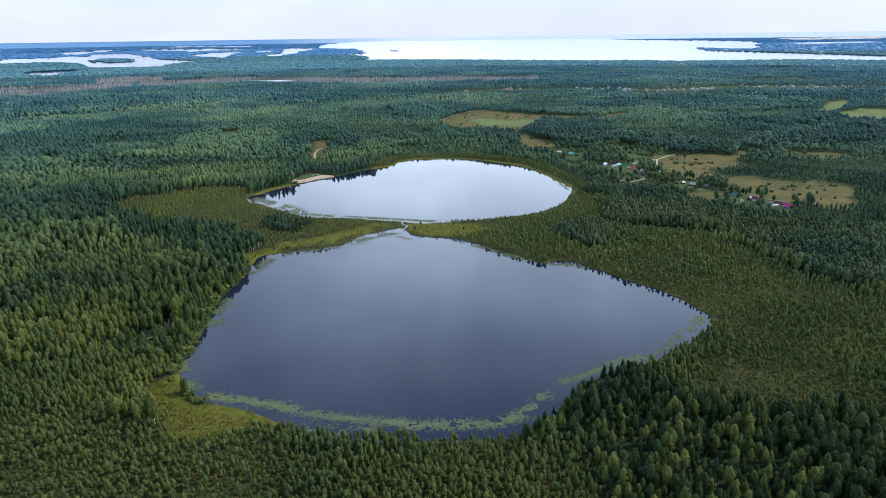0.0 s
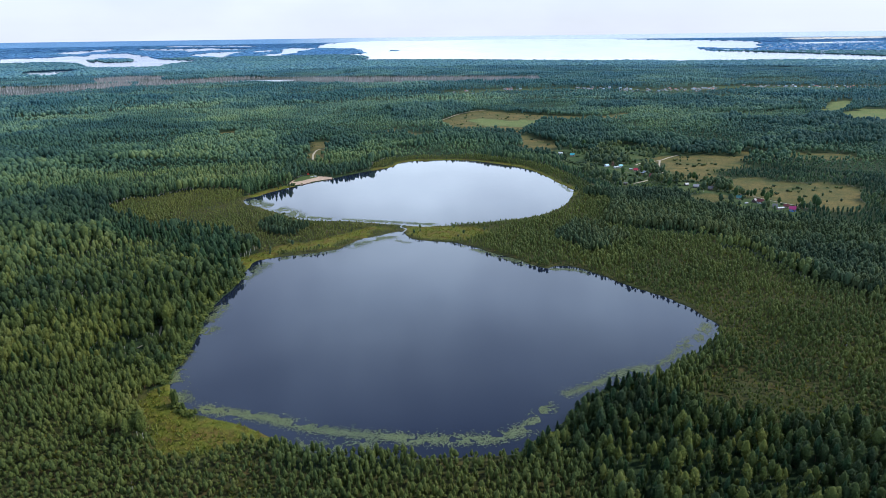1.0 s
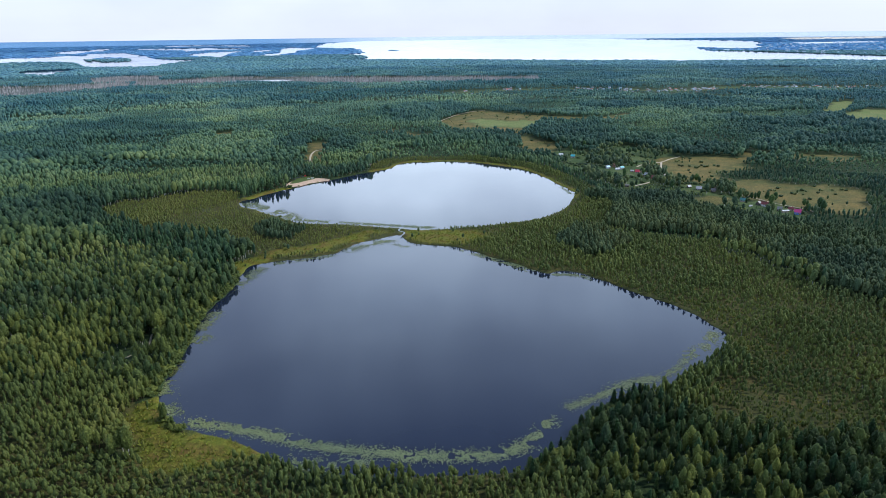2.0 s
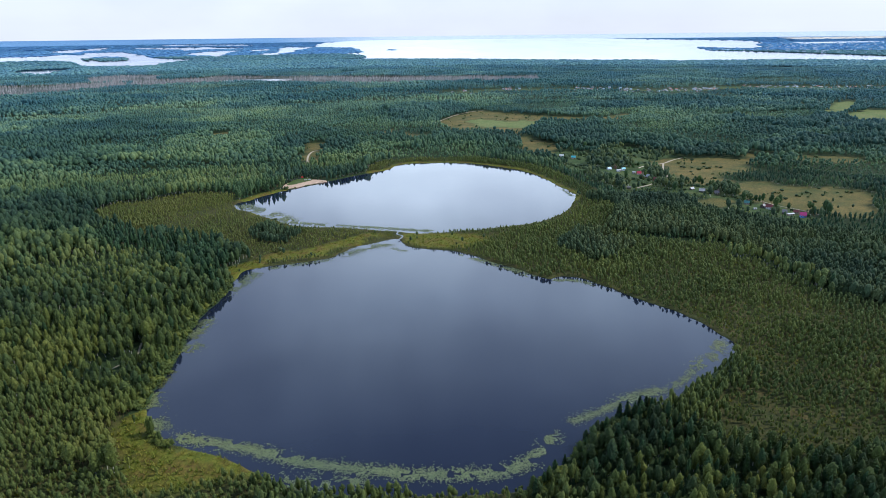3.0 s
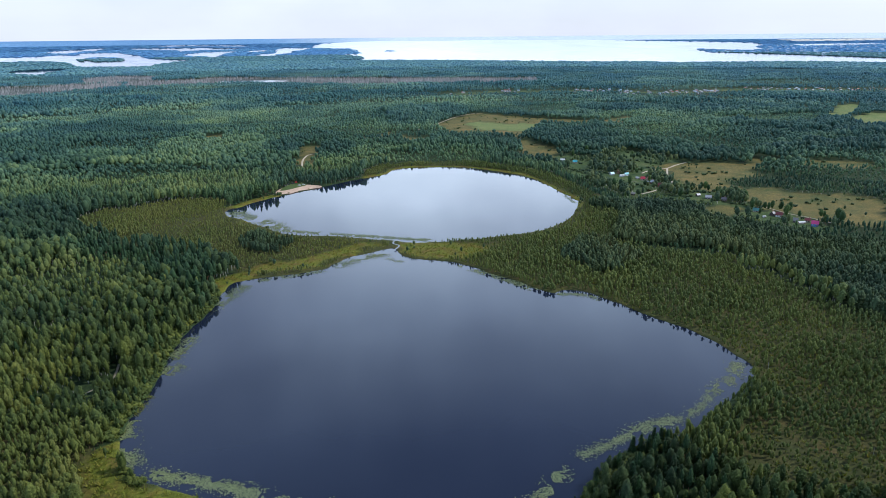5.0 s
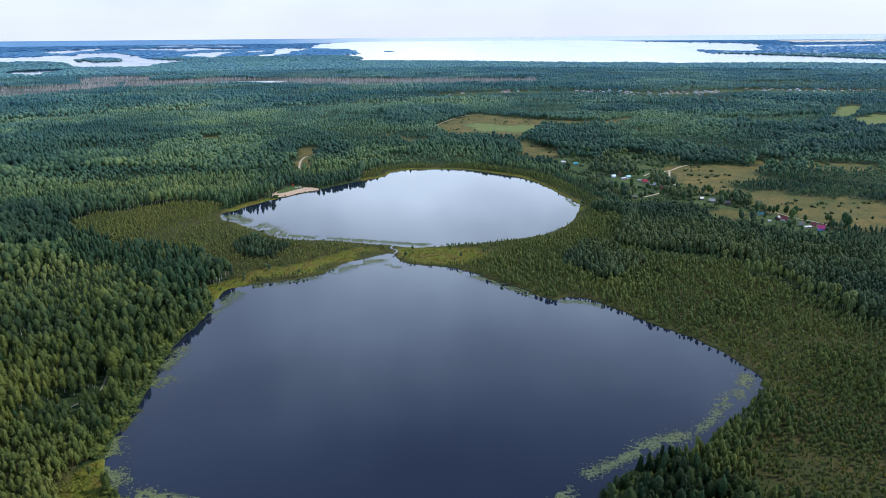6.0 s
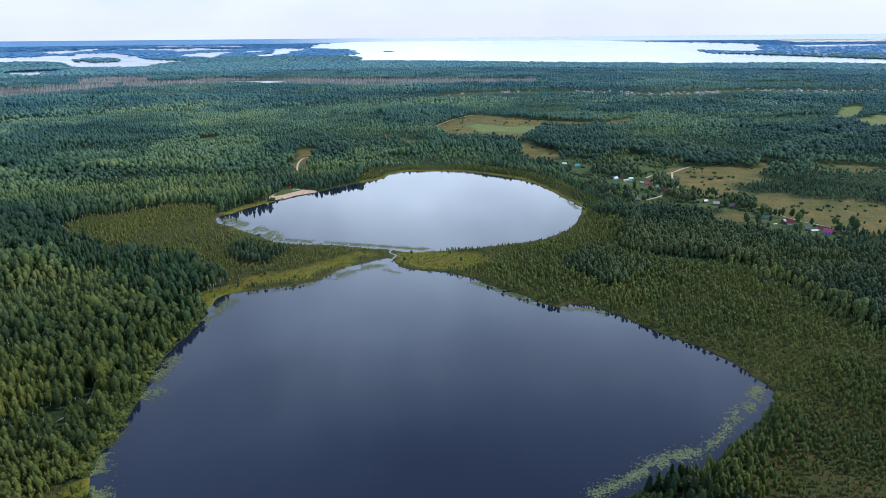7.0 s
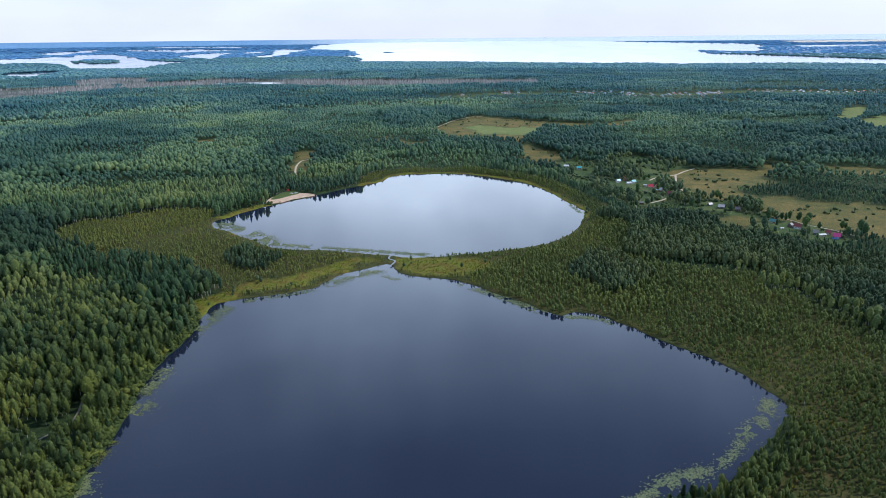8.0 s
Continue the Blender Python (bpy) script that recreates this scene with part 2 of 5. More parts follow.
def vnoise(x, y, size, seed=0):
    x, y = np.asarray(x, float) / size, np.asarray(y, float) / size
    ix, iy = np.floor(x), np.floor(y)
    fx, fy = x - ix, y - iy
    fx, fy = fx * fx * (3 - 2 * fx), fy * fy * (3 - 2 * fy)
    a = lattice(ix, iy, seed) * (1 - fx) + lattice(ix + 1, iy, seed) * fx
    b = lattice(ix, iy + 1, seed) * (1 - fx) + lattice(ix + 1, iy + 1, seed) * fx
    return a * (1 - fy) + b * fy


def inside(x, y, poly):
    x, y = np.asarray(x, float), np.asarray(y, float)
    p = np.asarray(poly, float)
    hit = np.zeros(x.shape, bool)
    for (x0, y0), (x1, y1) in zip(p, np.roll(p, -1, 0)):
        if y0 != y1:
            hit ^= ((y0 > y) != (y1 > y)) & (x < (x1 - x0) * (y - y0) / (y1 - y0) + x0)
    return hit


def away(x, y, line, closed=False):
    """Distance to a line of points."""
    x, y = np.asarray(x, float), np.asarray(y, float)
    p = np.asarray(line, float)
    best = np.full(x.shape, 1e9)
    ends = np.roll(p, -1, 0) if closed else p[1:]
    for (x0, y0), (x1, y1) in zip(p, ends):
        dx, dy = x1 - x0, y1 - y0
        f = np.clip(((x - x0) * dx + (y - y0) * dy) / max(dx * dx + dy * dy, 1e-9), 0, 1)
        best = np.minimum(best, np.hypot(x - x0 - f * dx, y - y0 - f * dy))
    return best


def spline(points, step, closed, rough=0.0, seed=0):
    """A smooth line through control points, at even steps, with the small bays and points of a natural edge."""
    p = np.asarray(points, float)
    n = len(p)
    out = []
    for i in range(n if closed else n - 1):
        if closed:
            a, b, c, d = (p[(i + k) % n] for k in (-1, 0, 1, 2))
        else:
            a, b, c, d = (p[min(max(i + k, 0), n - 1)] for k in (-1, 0, 1, 2))
        m = max(2, int(np.hypot(*(c - b)) / step))
        for u in np.arange(m) / m:
            out.append(0.5 * (2 * b + (c - a) * u + (2 * a - 5 * b + 4 * c - d) * u * u + (3 * b - a - 3 * c + d) * u ** 3))
    if not closed:
        out.append(p[-1])
    out = np.array(out)
    if rough:
        for size, part_of in ((9.0, 1.0), (3.5, 0.5), (1.6, 0.25)):
            out[:, 0] += rough * part_of * 2 * (vnoise(out[:, 0], out[:, 1], size, seed) - 0.5)
            out[:, 1] += rough * part_of * 2 * (vnoise(out[:, 0], out[:, 1], size, seed + 7) - 0.5)
    return out


# shores of the two lakes
NEAR_LAKE = [(-31, 416), (-23, 400), (-3, 394), (5, 391), (20, 375), (33, 363), (49, 344), (58, 347), (69, 344), (76, 335), (89, 316), (104, 298), (112, 278),
             (114, 264), (104, 251), (90, 236), (76, 225), (60, 217), (44, 206), (33, 190), (18, 179), (-10, 176), (-34, 178), (-49, 182), (-63, 192),
             (-82, 200), (-91, 204), (-101, 217), (-105, 232), (-108, 262), (-112, 298), (-109, 325), (-111, 357), (-99, 368), (-70, 379), (-57, 399), (-38, 414)]
FAR_LAKE = [(-33, 431), (-62, 440), (-103, 448), (-119, 463), (-140, 481), (-160, 505), (-148, 532), (-134, 553), (-118, 572), (-106, 585), (-84, 612), (-59, 636), (-47, 663),
            (-22, 671), (13, 669), (41, 651), (66, 629), (81, 598), (91, 560), (98, 535), (94, 510), (83, 480), (65, 457), (40, 441), (-3, 429), (-22, 427)]
SHORE1 = spline(NEAR_LAKE, 1.6, True, 0.9, 3)
SHORE2 = spline(FAR_LAKE, 2.2, True, 1.0, 5)
BROOK = spline([(-31, 412), (-29, 420), (-33, 425), (-31, 434)], 1.5, False)

# land cover; all else is tall mixed wood
SEDGES = [[(-117, 210), (-105, 222), (-91, 206), (-72, 200), (-49, 184), (-48, 179), (-66, 179), (-82, 180), (-97, 190)],
          [(-113, 343), (-112, 362), (-99, 372), (-70, 383), (-57, 403), (-34, 420), (-46, 430), (-72, 410), (-86, 395), (-108, 385), (-122, 366)],
          [(-29, 424), (-15, 432), (12, 428), (38, 420), (8, 399), (-14, 394), (-24, 402)]]
EAST_FRINGE = [(50, 222), (64, 213), (80, 205), (95, 199), (140, 188), (240, 178), (240, 240), (190, 262), (150, 300), (112, 285), (104, 254), (80, 228)]
WEST_BOG = [(-250, 472), (-252, 511), (-233, 526), (-213, 541), (-194, 547), (-171, 532), (-151, 505), (-133, 471), (-106, 436), (-85, 415), (-94, 389), (-109, 374), (-116, 370), (-127, 386), (-146, 406), (-161, 417), (-179, 424), (-205, 436), (-229, 450)]
SOUTH_BOG = [(-130, 100), (-150, 176), (-125, 192), (-106, 191), (-81, 181), (-49, 177), (-10, 170), (14, 170), (14, 100)]
EAST_BOG = [(6, 395), (33, 366), (80, 340), (104, 298), (113, 264), (82, 229), (119, 209), (156, 206), (215, 262), (181, 325), (157, 390), (93, 420), (47, 441), (19, 428)]
BOGS = [EAST_FRINGE, WEST_BOG, SOUTH_BOG, EAST_BOG]
CLUMPS = [[(-126, 421), (-126, 436), (-119, 447), (-106, 440), (-96, 423), (-99, 408), (-110, 405)], [(66, 399), (80, 425), (100, 432), (102, 398), (95, 369), (69, 367)]]
TOP_FIELD = [(-18, 978), (10, 1065), (37, 1114), (59, 1127), (104, 1078), (130, 1055), (172, 1032), (219, 1022), (208, 967), (160, 960), (134, 967), (118, 919), (88, 859), (43, 904), (8, 887)]
HILL_MEADOW = [(81, 842), (95, 828), (104, 804), (119, 780), (127, 762), (117, 713), (97, 708), (89, 730), (78, 768)]
BIG_MEADOW = [(190, 665), (216, 679), (233, 681), (247, 675), (282, 673), (295, 665), (274, 621), (253, 609), (235, 588), (246, 572), (264, 564), (279, 552), (294, 541), (326, 528), (284, 453), (263, 464), (243, 472), (233, 495), (226, 502), (223, 521), (224, 552), (199, 563), (185, 578), (192, 618), (203, 646), (186, 642)]
YARD_MEADOW = [(190, 510), (199, 512), (209, 509), (210, 500), (197, 481), (180, 474), (182, 490)]
BARE_PATCH = [(191, 477), (201, 477), (194, 461), (184, 460)]
LONG_GLADE = [(301, 704), (330, 697), (353, 690), (386, 682), (409, 673), (392, 647), (359, 654), (332, 660), (301, 670)]
ROAD_GLADE = [(-170, 804), (-151, 807), (-140, 759), (-128, 680), (-131, 659), (-130, 635), (-137, 649), (-153, 727), (-156, 760)]
SHORE_GLADE = [(-69, 869), (-54, 891), (-44, 872), (-18, 870), (-14, 831), (-41, 824)]
WEST_GLADE = [(-110, 871), (-90, 894), (-70, 922), (-61, 892), (-84, 861)]
LITTLE_GLADE = [(-315, 899), (-285, 901), (-275, 868), (-297, 861)]
FAR_GLADE = [(206, 1010), (244, 1026), (266, 1065), (276, 1057), (242, 971), (211, 956)]
MEADOWS = [TOP_FIELD, HILL_MEADOW, BIG_MEADOW, YARD_MEADOW, BARE_PATCH, LONG_GLADE, ROAD_GLADE, SHORE_GLADE, WEST_GLADE, LITTLE_GLADE, FAR_GLADE]
GREEN_CROP = [(26, 993), (49, 1015), (87, 988), (135, 990), (121, 929), (90, 911), (45, 930)]
EAST_CROP = [(551, 1024), (673, 1198), (708, 1209), (649, 1104), (573, 999)]
FAR_EAST_CROP = [(556, 986), (656, 1085), (696, 1063), (591, 880), (545, 920)]
CROPS = [GREEN_CROP, EAST_CROP, FAR_EAST_CROP]
VILLAGE_GREEN = [(114, 732), (139, 712), (155, 700), (176, 756), (188, 751), (208, 740), (226, 708), (230, 682), (208, 669), (186, 639), (190, 607), (184, 576), (199, 563), (190, 528), (174, 501), (176, 529), (166, 541), (140, 537), (125, 554), (120, 579), (122, 610), (114, 638), (102, 671)]
LOWER_GREEN = [(199, 563), (224, 552), (223, 521), (226, 502), (233, 495), (243, 472), (246, 453), (229, 441), (212, 460), (197, 481), (190, 510), (190, 528)]
GARDENS = [VILLAGE_GREEN, LOWER_GREEN]
ISTHMUS = [[(-170, 500), (-120, 462), (-62, 440), (-30, 432), (0, 430), (60, 456), (95, 505), (118, 500), (108, 440), (60, 395), (0, 385), (-40, 405), (-80, 370), (-113, 368), (-131, 397), (-161, 417), (-205, 436)]]
DEAD_WEST = [(-1044, 1480), (-1019, 1519), (-943, 1522), (-910, 1578), (-894, 1674), (-833, 1757), (-901, 1939), (-1019, 1915), (-1068, 1858), (-1145, 1830), (-1271, 1811)]
DEAD_NORTH = [(-1141, 2166), (-1087, 2305), (-939, 2273), (-845, 2000), (-919, 1942), (-1014, 1937)]
DEAD_STRIP = [(-826, 1775), (-757, 1824), (-616, 1863), (-497, 1886), (-560, 2130), (-723, 2195), (-804, 2070), (-906, 1988)]
DEAD_BELT = [(-497, 1886), (-362, 1838), (-144, 1797), (80, 1798), (252, 1856), (260, 2037), (91, 2046), (-165, 2074), (-418, 2128), (-560, 2130)]
DEAD = [DEAD_WEST, DEAD_NORTH, DEAD_STRIP, DEAD_BELT]
BEACH = [(-138, 563), (-138, 575), (-131, 590), (-119, 594), (-110, 591), (-105, 586), (-111, 580), (-120, 571), (-131, 559)]

ROAD = spline([(175, 630), (185, 642), (205, 653), (218, 668), (232, 681)], 4, False)
SPUR = spline([(205, 653), (199, 634), (192, 611), (190, 594), (193, 584), (201, 574)], 4, False)
LANE = spline([(226, 524), (228, 507), (231, 498), (237, 485), (246, 474), (253, 459)], 4, False)
YARD_LANE = spline([(152, 550), (163, 558), (175, 571), (182, 577)], 4, False)
FIELD_TRACK = spline([(-39, 930), (-15, 990), (10, 1065), (37, 1114), (59, 1127)], 6, False)
FOREST_PATH = spline([(-136, 659), (-141, 680), (-146, 706), (-148, 727), (-147, 743), (-139, 752)], 4, False)
FAR_ROAD = spline([(20, 1490), (128, 1545), (230, 1540), (335, 1530), (430, 1490), (520, 1485), (600, 1530), (670, 1550), (800, 1520), (930, 1485), (1080, 1470)], 9, False)
WEST_TRACK = spline([(-131, 246), (-128, 251), (-124, 260), (-127, 272)], 3, False)

WEST_BAY = [(-2865, 4133), (-3204, 4863), (-3081, 4995), (-3056, 5315), (-3070, 5541), (-2867, 5375), (-3223, 6115), (-2965, 6270), (-2660, 5751), (-2245, 5098), (-1935, 4473), (-1711, 4178), (-1406, 3923), (-1411, 3599), (-1372, 3342), (-1292, 3050), (-1306, 2948), (-1468, 2967), (-1568, 2969), (-1686, 3135), (-1891, 3505), (-2176, 3857), (-2398, 3932), (-2487, 3765)]
SMALL_BAY = [(-1636, 2570), (-1707, 2749), (-1669, 2783), (-1619, 2838), (-1540, 2864), (-1467, 2648), (-1438, 2523), (-1375, 2369), (-1421, 2362), (-1502, 2414)]
NORTH_INLET = [(-3979, 6902), (-4316, 7692), (-4414, 8171), (-4525, 8713), (-4710, 9371), (-4436, 9002), (-3733, 7359), (-3907, 7458), (-3558, 6681), (-3411, 6208), (-3554, 6279)]
LONG_INLET = [(-4114, 8968), (-3686, 9045), (-3170, 9065), (-2396, 8134), (-2328, 7543), (-2562, 7320), (-2565, 6691), (-2875, 7376), (-3628, 8078)]
BENT_INLET = [(-1980, 5191), (-2116, 5831), (-2110, 6322), (-1925, 6436), (-1731, 5379), (-1446, 4384), (-1492, 4403), (-1655, 4770), (-1773, 4822)]
FAR_INLET = [(-5069, 12255), (-4709, 12733), (-4176, 12043), (-3219, 11358), (-2989, 10244), (-4187, 11316), (-4450, 10928)]
THIN_INLET = [(-1881, 6525), (-1797, 6972), (-1671, 6401), (-1675, 5976)]
HOOK_BAY = [(-1768, 7230), (-1917, 8324), (-1669, 7957), (-1587, 8075), (-1392, 6845), (-1397, 6351), (-1228, 5457), (-1258, 5224), (-1120, 4596), (-1295, 4612), (-1398, 5215), (-1393, 5633)]
SWAMP_POOL = [(-656, 2014), (-537, 2042), (-445, 2010), (-510, 1935), (-619, 1920)]
RESERVOIR_WEST = [(847, 19088), (-456, 15675), (-1771, 18758), (-2311, 17074), (-2396, 13581), (-2056, 10882), (-1598, 8270), (-1296, 7681), (-1024, 7319), (-810, 6342), (-647, 5151), (-727, 5034), (-722, 4671), (-573, 4473), (-488, 4092), (-476, 3706), (-698, 3747), (-423, 3521), (-102, 3442), (147, 3313), (424, 3142)]
RESERVOIR_EAST = [(847, 19088), (424, 3142), (610, 3042), (868, 2983), (949, 2861), (1187, 2870), (1509, 2816), (1684, 2663), (1809, 2619), (2159, 3133), (2081, 3301), (2026, 3524), (1933, 3919), (1848, 4317), (1731, 4547), (1929, 5420), (2065, 5701), (2087, 5073), (2285, 5151), (2498, 5482), (2744, 6192), (3157, 7001), (3857, 8561), (3996, 9747), (3774, 11477), (3328, 16732)]
FAR_WATERS = [WEST_BAY, SMALL_BAY, NORTH_INLET, LONG_INLET, BENT_INLET, FAR_INLET, THIN_INLET, HOOK_BAY, SWAMP_POOL, RESERVOIR_WEST, RESERVOIR_EAST]
BAY_ISLAND = [(-2158, 4154), (-2403, 4661), (-2452, 4860), (-2265, 4722), (-2056, 4413), (-1839, 3949), (-1838, 3822), (-1929, 3813)]
BAY_ISLET = [(-2226, 4179), (-2295, 4350), (-2171, 4158), (-2051, 3896)]
LAKE_ISLAND = [(-535, 5939), (-513, 6153), (-443, 5882), (-462, 5644)]
ISLANDS = [BAY_ISLAND, BAY_ISLET, LAKE_ISLAND]

HOUSES = [(115, 696), (125, 684), (147, 625), (154, 631), (154, 618), (159, 622), (165, 608), (168, 602), (172, 601), (171, 589), (175, 575), (145, 548), (193, 541), (198, 533), (207, 526), (216, 493), (215, 478), (226, 480), (223, 483), (230, 466), (232, 462), (238, 466), (238, 457)]


def shore_distance(x, y):
    """Distance to the nearest lake; negative on the water."""
    x, y = np.asarray(x, float), np.asarray(y, float)
    out = np.full(x.shape, 999.0)
    sel = (np.abs(x) < 260) & (y > 100) & (y < 760)
    for line in (SHORE1[::2], SHORE2[::2]):
        d = away(x[sel], y[sel], line, True)
        out[sel] = np.minimum(out[sel], np.where(inside(x[sel], y[sel], line), -d, d))
    return out


PINE_STAND = [(92, 490), (108, 515), (140, 512), (176, 500), (192, 455), (222, 425), (262, 400), (330, 330), (200, 255), (184, 342), (161, 402), (106, 424), (94, 447)]


YOUNG_STANDS = [[(-50, 100), (-54, 178), (-30, 177), (-10, 173), (24, 173), (34, 188), (40, 100)], [(-150, 178), (-168, 215), (-135, 238), (-112, 222), (-98, 194), (-125, 190)]]


DARK_STAND = [(-179, 390), (-189, 427), (-176, 445), (-144, 420), (-119, 362), (-116, 328), (-142, 350)]


def land(x, y):
    """The cover of each place: 0 wood, 1 bog, 2 sedge, 3 meadow, 4 dead wood, 5 clump, 6 far water, 7 gardens, 8 crops, 9 young pines."""
    wx = x + 14 * (vnoise(x, y, 22, 11) - 0.5) + 7 * (vnoise(x, y, 8, 12) - 0.5)
    wy = y + 14 * (vnoise(x, y, 22, 13) - 0.5) + 7 * (vnoise(x, y, 8, 14) - 0.5)
    kind = np.zeros(x.shape, int)
    for code, polys in ((9, [PINE_STAND]), (1, ISTHMUS + BOGS), (9, YOUNG_STANDS), (5, CLUMPS), (2, SEDGES), (7, GARDENS), (3, MEADOWS), (8, CROPS), (4, DEAD), (6, FAR_WATERS), (0, ISLANDS)):
        for p in polys:
            q = np.asarray(p, float)
            sel = (wx > q[:, 0].min()) & (wx < q[:, 0].max()) & (wy > q[:, 1].min()) & (wy < q[:, 1].max())
            if sel.any():
                kind[np.flatnonzero(sel)[inside(wx[sel], wy[sel], q)]] = code
    # the lake shores to the east, the south and on the neck of land are boggy
    low = np.flatnonzero((kind == 0) & (np.abs(x) < 180) & (y > 150) & (y < 720))
    if len(low):
        lx, ly = x[low], y[low]
        sd = shore_distance(lx, ly)
        north = (ly > 585) & (lx > -75) | (ly > 470) & (lx > 60)
        kind[low[((lx > 0) & (ly > 235) & (ly < 480) & (lx < 130) & (sd < 26)) | ((lx < 22) & (lx > -95) & (ly < 200)) | ((lx > -112) & (ly > 375) & (ly < 480) & (sd < 30))
                 | ((lx > -60) & (lx < 110) & (ly > 385) & (ly < 470)) | (north & (sd < 20))]] = 1
        wet = np.flatnonzero((kind == 1) & (x > 42) & (x < 112) & (y > 195) & (y < 262))
        kind[wet[shore_distance(x[wet], y[wet]) < 9 + 12 * vnoise(x[wet], y[wet], 16, 17)]] = 9
        reed = 4.5 + 4 * (vnoise(lx, ly, 18, 15) - 0.5)
        kind[low[(north & (sd < reed)) | ((lx < -105) & (ly > 470) & (ly < 556) & (sd < reed + 2))]] = 2
    return kind


# ---------------------------------------------------------------- mesh helpers
def mesh_from(name, verts, tris, mats, index=None, tint=None, smooth=False):
    """A mesh from arrays of vertices and triangles."""
    verts, tris = np.asarray(verts, np.float32), np.asarray(tris, np.int32)
    me = bpy.data.meshes.new(name)
    me.vertices.add(len(verts))
    me.vertices.foreach_set("co", verts.ravel())
    k = tris.shape[1]
    me.loops.add(tris.size)
    me.loops.foreach_set("vertex_index", tris.ravel())
    me.polygons.add(len(tris))
    me.polygons.foreach_set("loop_start", np.arange(0, tris.size, k, dtype=np.int32))
    if index is not None:
        me.polygons.foreach_set("material_index", np.asarray(index, np.int32))
    me.polygons.foreach_set("use_smooth", np.full(len(tris), smooth))
    if tint is not None:
        a = me.attributes.new("tint", "FLOAT", "POINT")
        a.data.foreach_set("value", np.asarray(tint, np.float32))
    for m in mats:
        me.materials.append(m)
    me.update(calc_edges=True)
    me.validate()
    return me


def part(name, data, mat, parent, label=""):
    """One mesh object under a thing or a part; data is a bmesh or a mesh."""
    if isinstance(data, bmesh.types.BMesh):
        me = bpy.data.meshes.new(name)
        data.to_mesh(me)
        data.free()
        me.materials.append(mat)
    else:
        me = data
    ob = new(name, me)
    ob.parent = parent
    if label:
        ob["label"] = label
    return ob


def box(bm, x0, y0, z0, x1, y1, z1):
    vs = [bm.verts.new(c) for c in ((x0, y0, z0), (x1, y0, z0), (x1, y1, z0), (x0, y1, z0), (x0, y0, z1), (x1, y0, z1), (x1, y1, z1), (x0, y1, z1))]
    for f in ((3, 2, 1, 0), (4, 5, 6, 7), (0, 1, 5, 4), (1, 2, 6, 5), (2, 3, 7, 6), (3, 0, 4, 7)):
        bm.faces.new([vs[i] for i in f])


def ribbon(line, halves, heights):
    """Rows of points beside a line: halves are the offsets to its left, heights their z."""
    p = np.asarray(line, float)
    d = np.gradient(p, axis=0)
    nrm = np.stack([-d[:, 1], d[:, 0]], 1) / np.maximum(np.hypot(d[:, 0], d[:, 1]), 1e-6)[:, None]
    rows = [np.column_stack([p + nrm * h, np.full(len(p), z)]) for h, z in zip(halves, heights)]
    return np.array(rows)


def strip_mesh(name, rows, mat, closed=False, smooth=True):
    k, n = rows.shape[:2]
    v = rows.reshape(-1, 3)
    q = []
    last = n if closed else n - 1
    for r in range(k - 1):
        for i in range(last):
            j = (i + 1) % n
            q.append((r * n + j, r * n + i, (r + 1) * n + i, (r + 1) * n + j))
    return mesh_from(name, v, q, [mat], smooth=smooth)


# ---------------------------------------------------------------- ground and water
def ground_sheet():
    def lines(*runs):
        out = []
        for a, b, s in runs:
            out += list(np.arange(a, b, s))
        return out
    tail = [2800 * 1.075 ** k for k in range(29)] + [22800 * 1.11 ** k for k in range(12)]
    ys = np.array([-20000, -9000, -4000, -2500, -1200, -500, -200, 0] + lines((60, 700, 5.5), (700, 1300, 10), (1300, 2800, 32)) + tail)
    half = np.array(lines((0, 260, 5.5), (260, 760, 11), (760, 2800, 45)) + tail)
    xs = np.concatenate([-half[:0:-1], half])
    gx, gy = (a.ravel() for a in np.meshgrid(xs, ys))
    kind = land(gx, gy)
    sd = shore_distance(gx, gy)
    z = np.clip(0.3 + (sd - 6) * 0.3, -2.0, 0.3) + np.where(sd > 8, 0.5 * (vnoise(gx, gy, 18, 21) - 0.5), 0)
    px, py, pz, s = far(gx, gy)
    nx, ny = len(xs), len(ys)
    i = (np.arange(ny - 1)[:, None] * nx + np.arange(nx - 1)[None]).ravel()
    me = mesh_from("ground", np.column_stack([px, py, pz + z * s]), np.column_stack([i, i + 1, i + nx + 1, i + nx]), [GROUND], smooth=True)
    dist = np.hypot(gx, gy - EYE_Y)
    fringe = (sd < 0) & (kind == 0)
    # The last two values blend the painted haze in with distance.
    for name, val in (("bog", (kind == 1) | (kind == 5) | ((kind == 9) & (gy < 300))), ("sedge", (kind == 2) | fringe), ("meadow", kind == 3), ("swamp", kind == 4), ("garden", (kind == 7) | (np.where((gy > 1400) & (gy < 1640) & (np.abs(gx) < 1200), away(gx, gy, FAR_ROAD[::6]), 99) < 26)), ("crop", kind == 8), ("backdrop", np.clip((dist - 2300) / 2200, 0, 1)), ("pale_haze", np.clip((dist - 13000) / 3500, 0, 1) * np.clip((gx / np.maximum(dist, 1) + 0.27) / 0.2, 0.12, 1))):
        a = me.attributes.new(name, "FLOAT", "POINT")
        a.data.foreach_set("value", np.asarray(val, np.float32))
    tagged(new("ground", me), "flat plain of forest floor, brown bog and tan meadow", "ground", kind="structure")


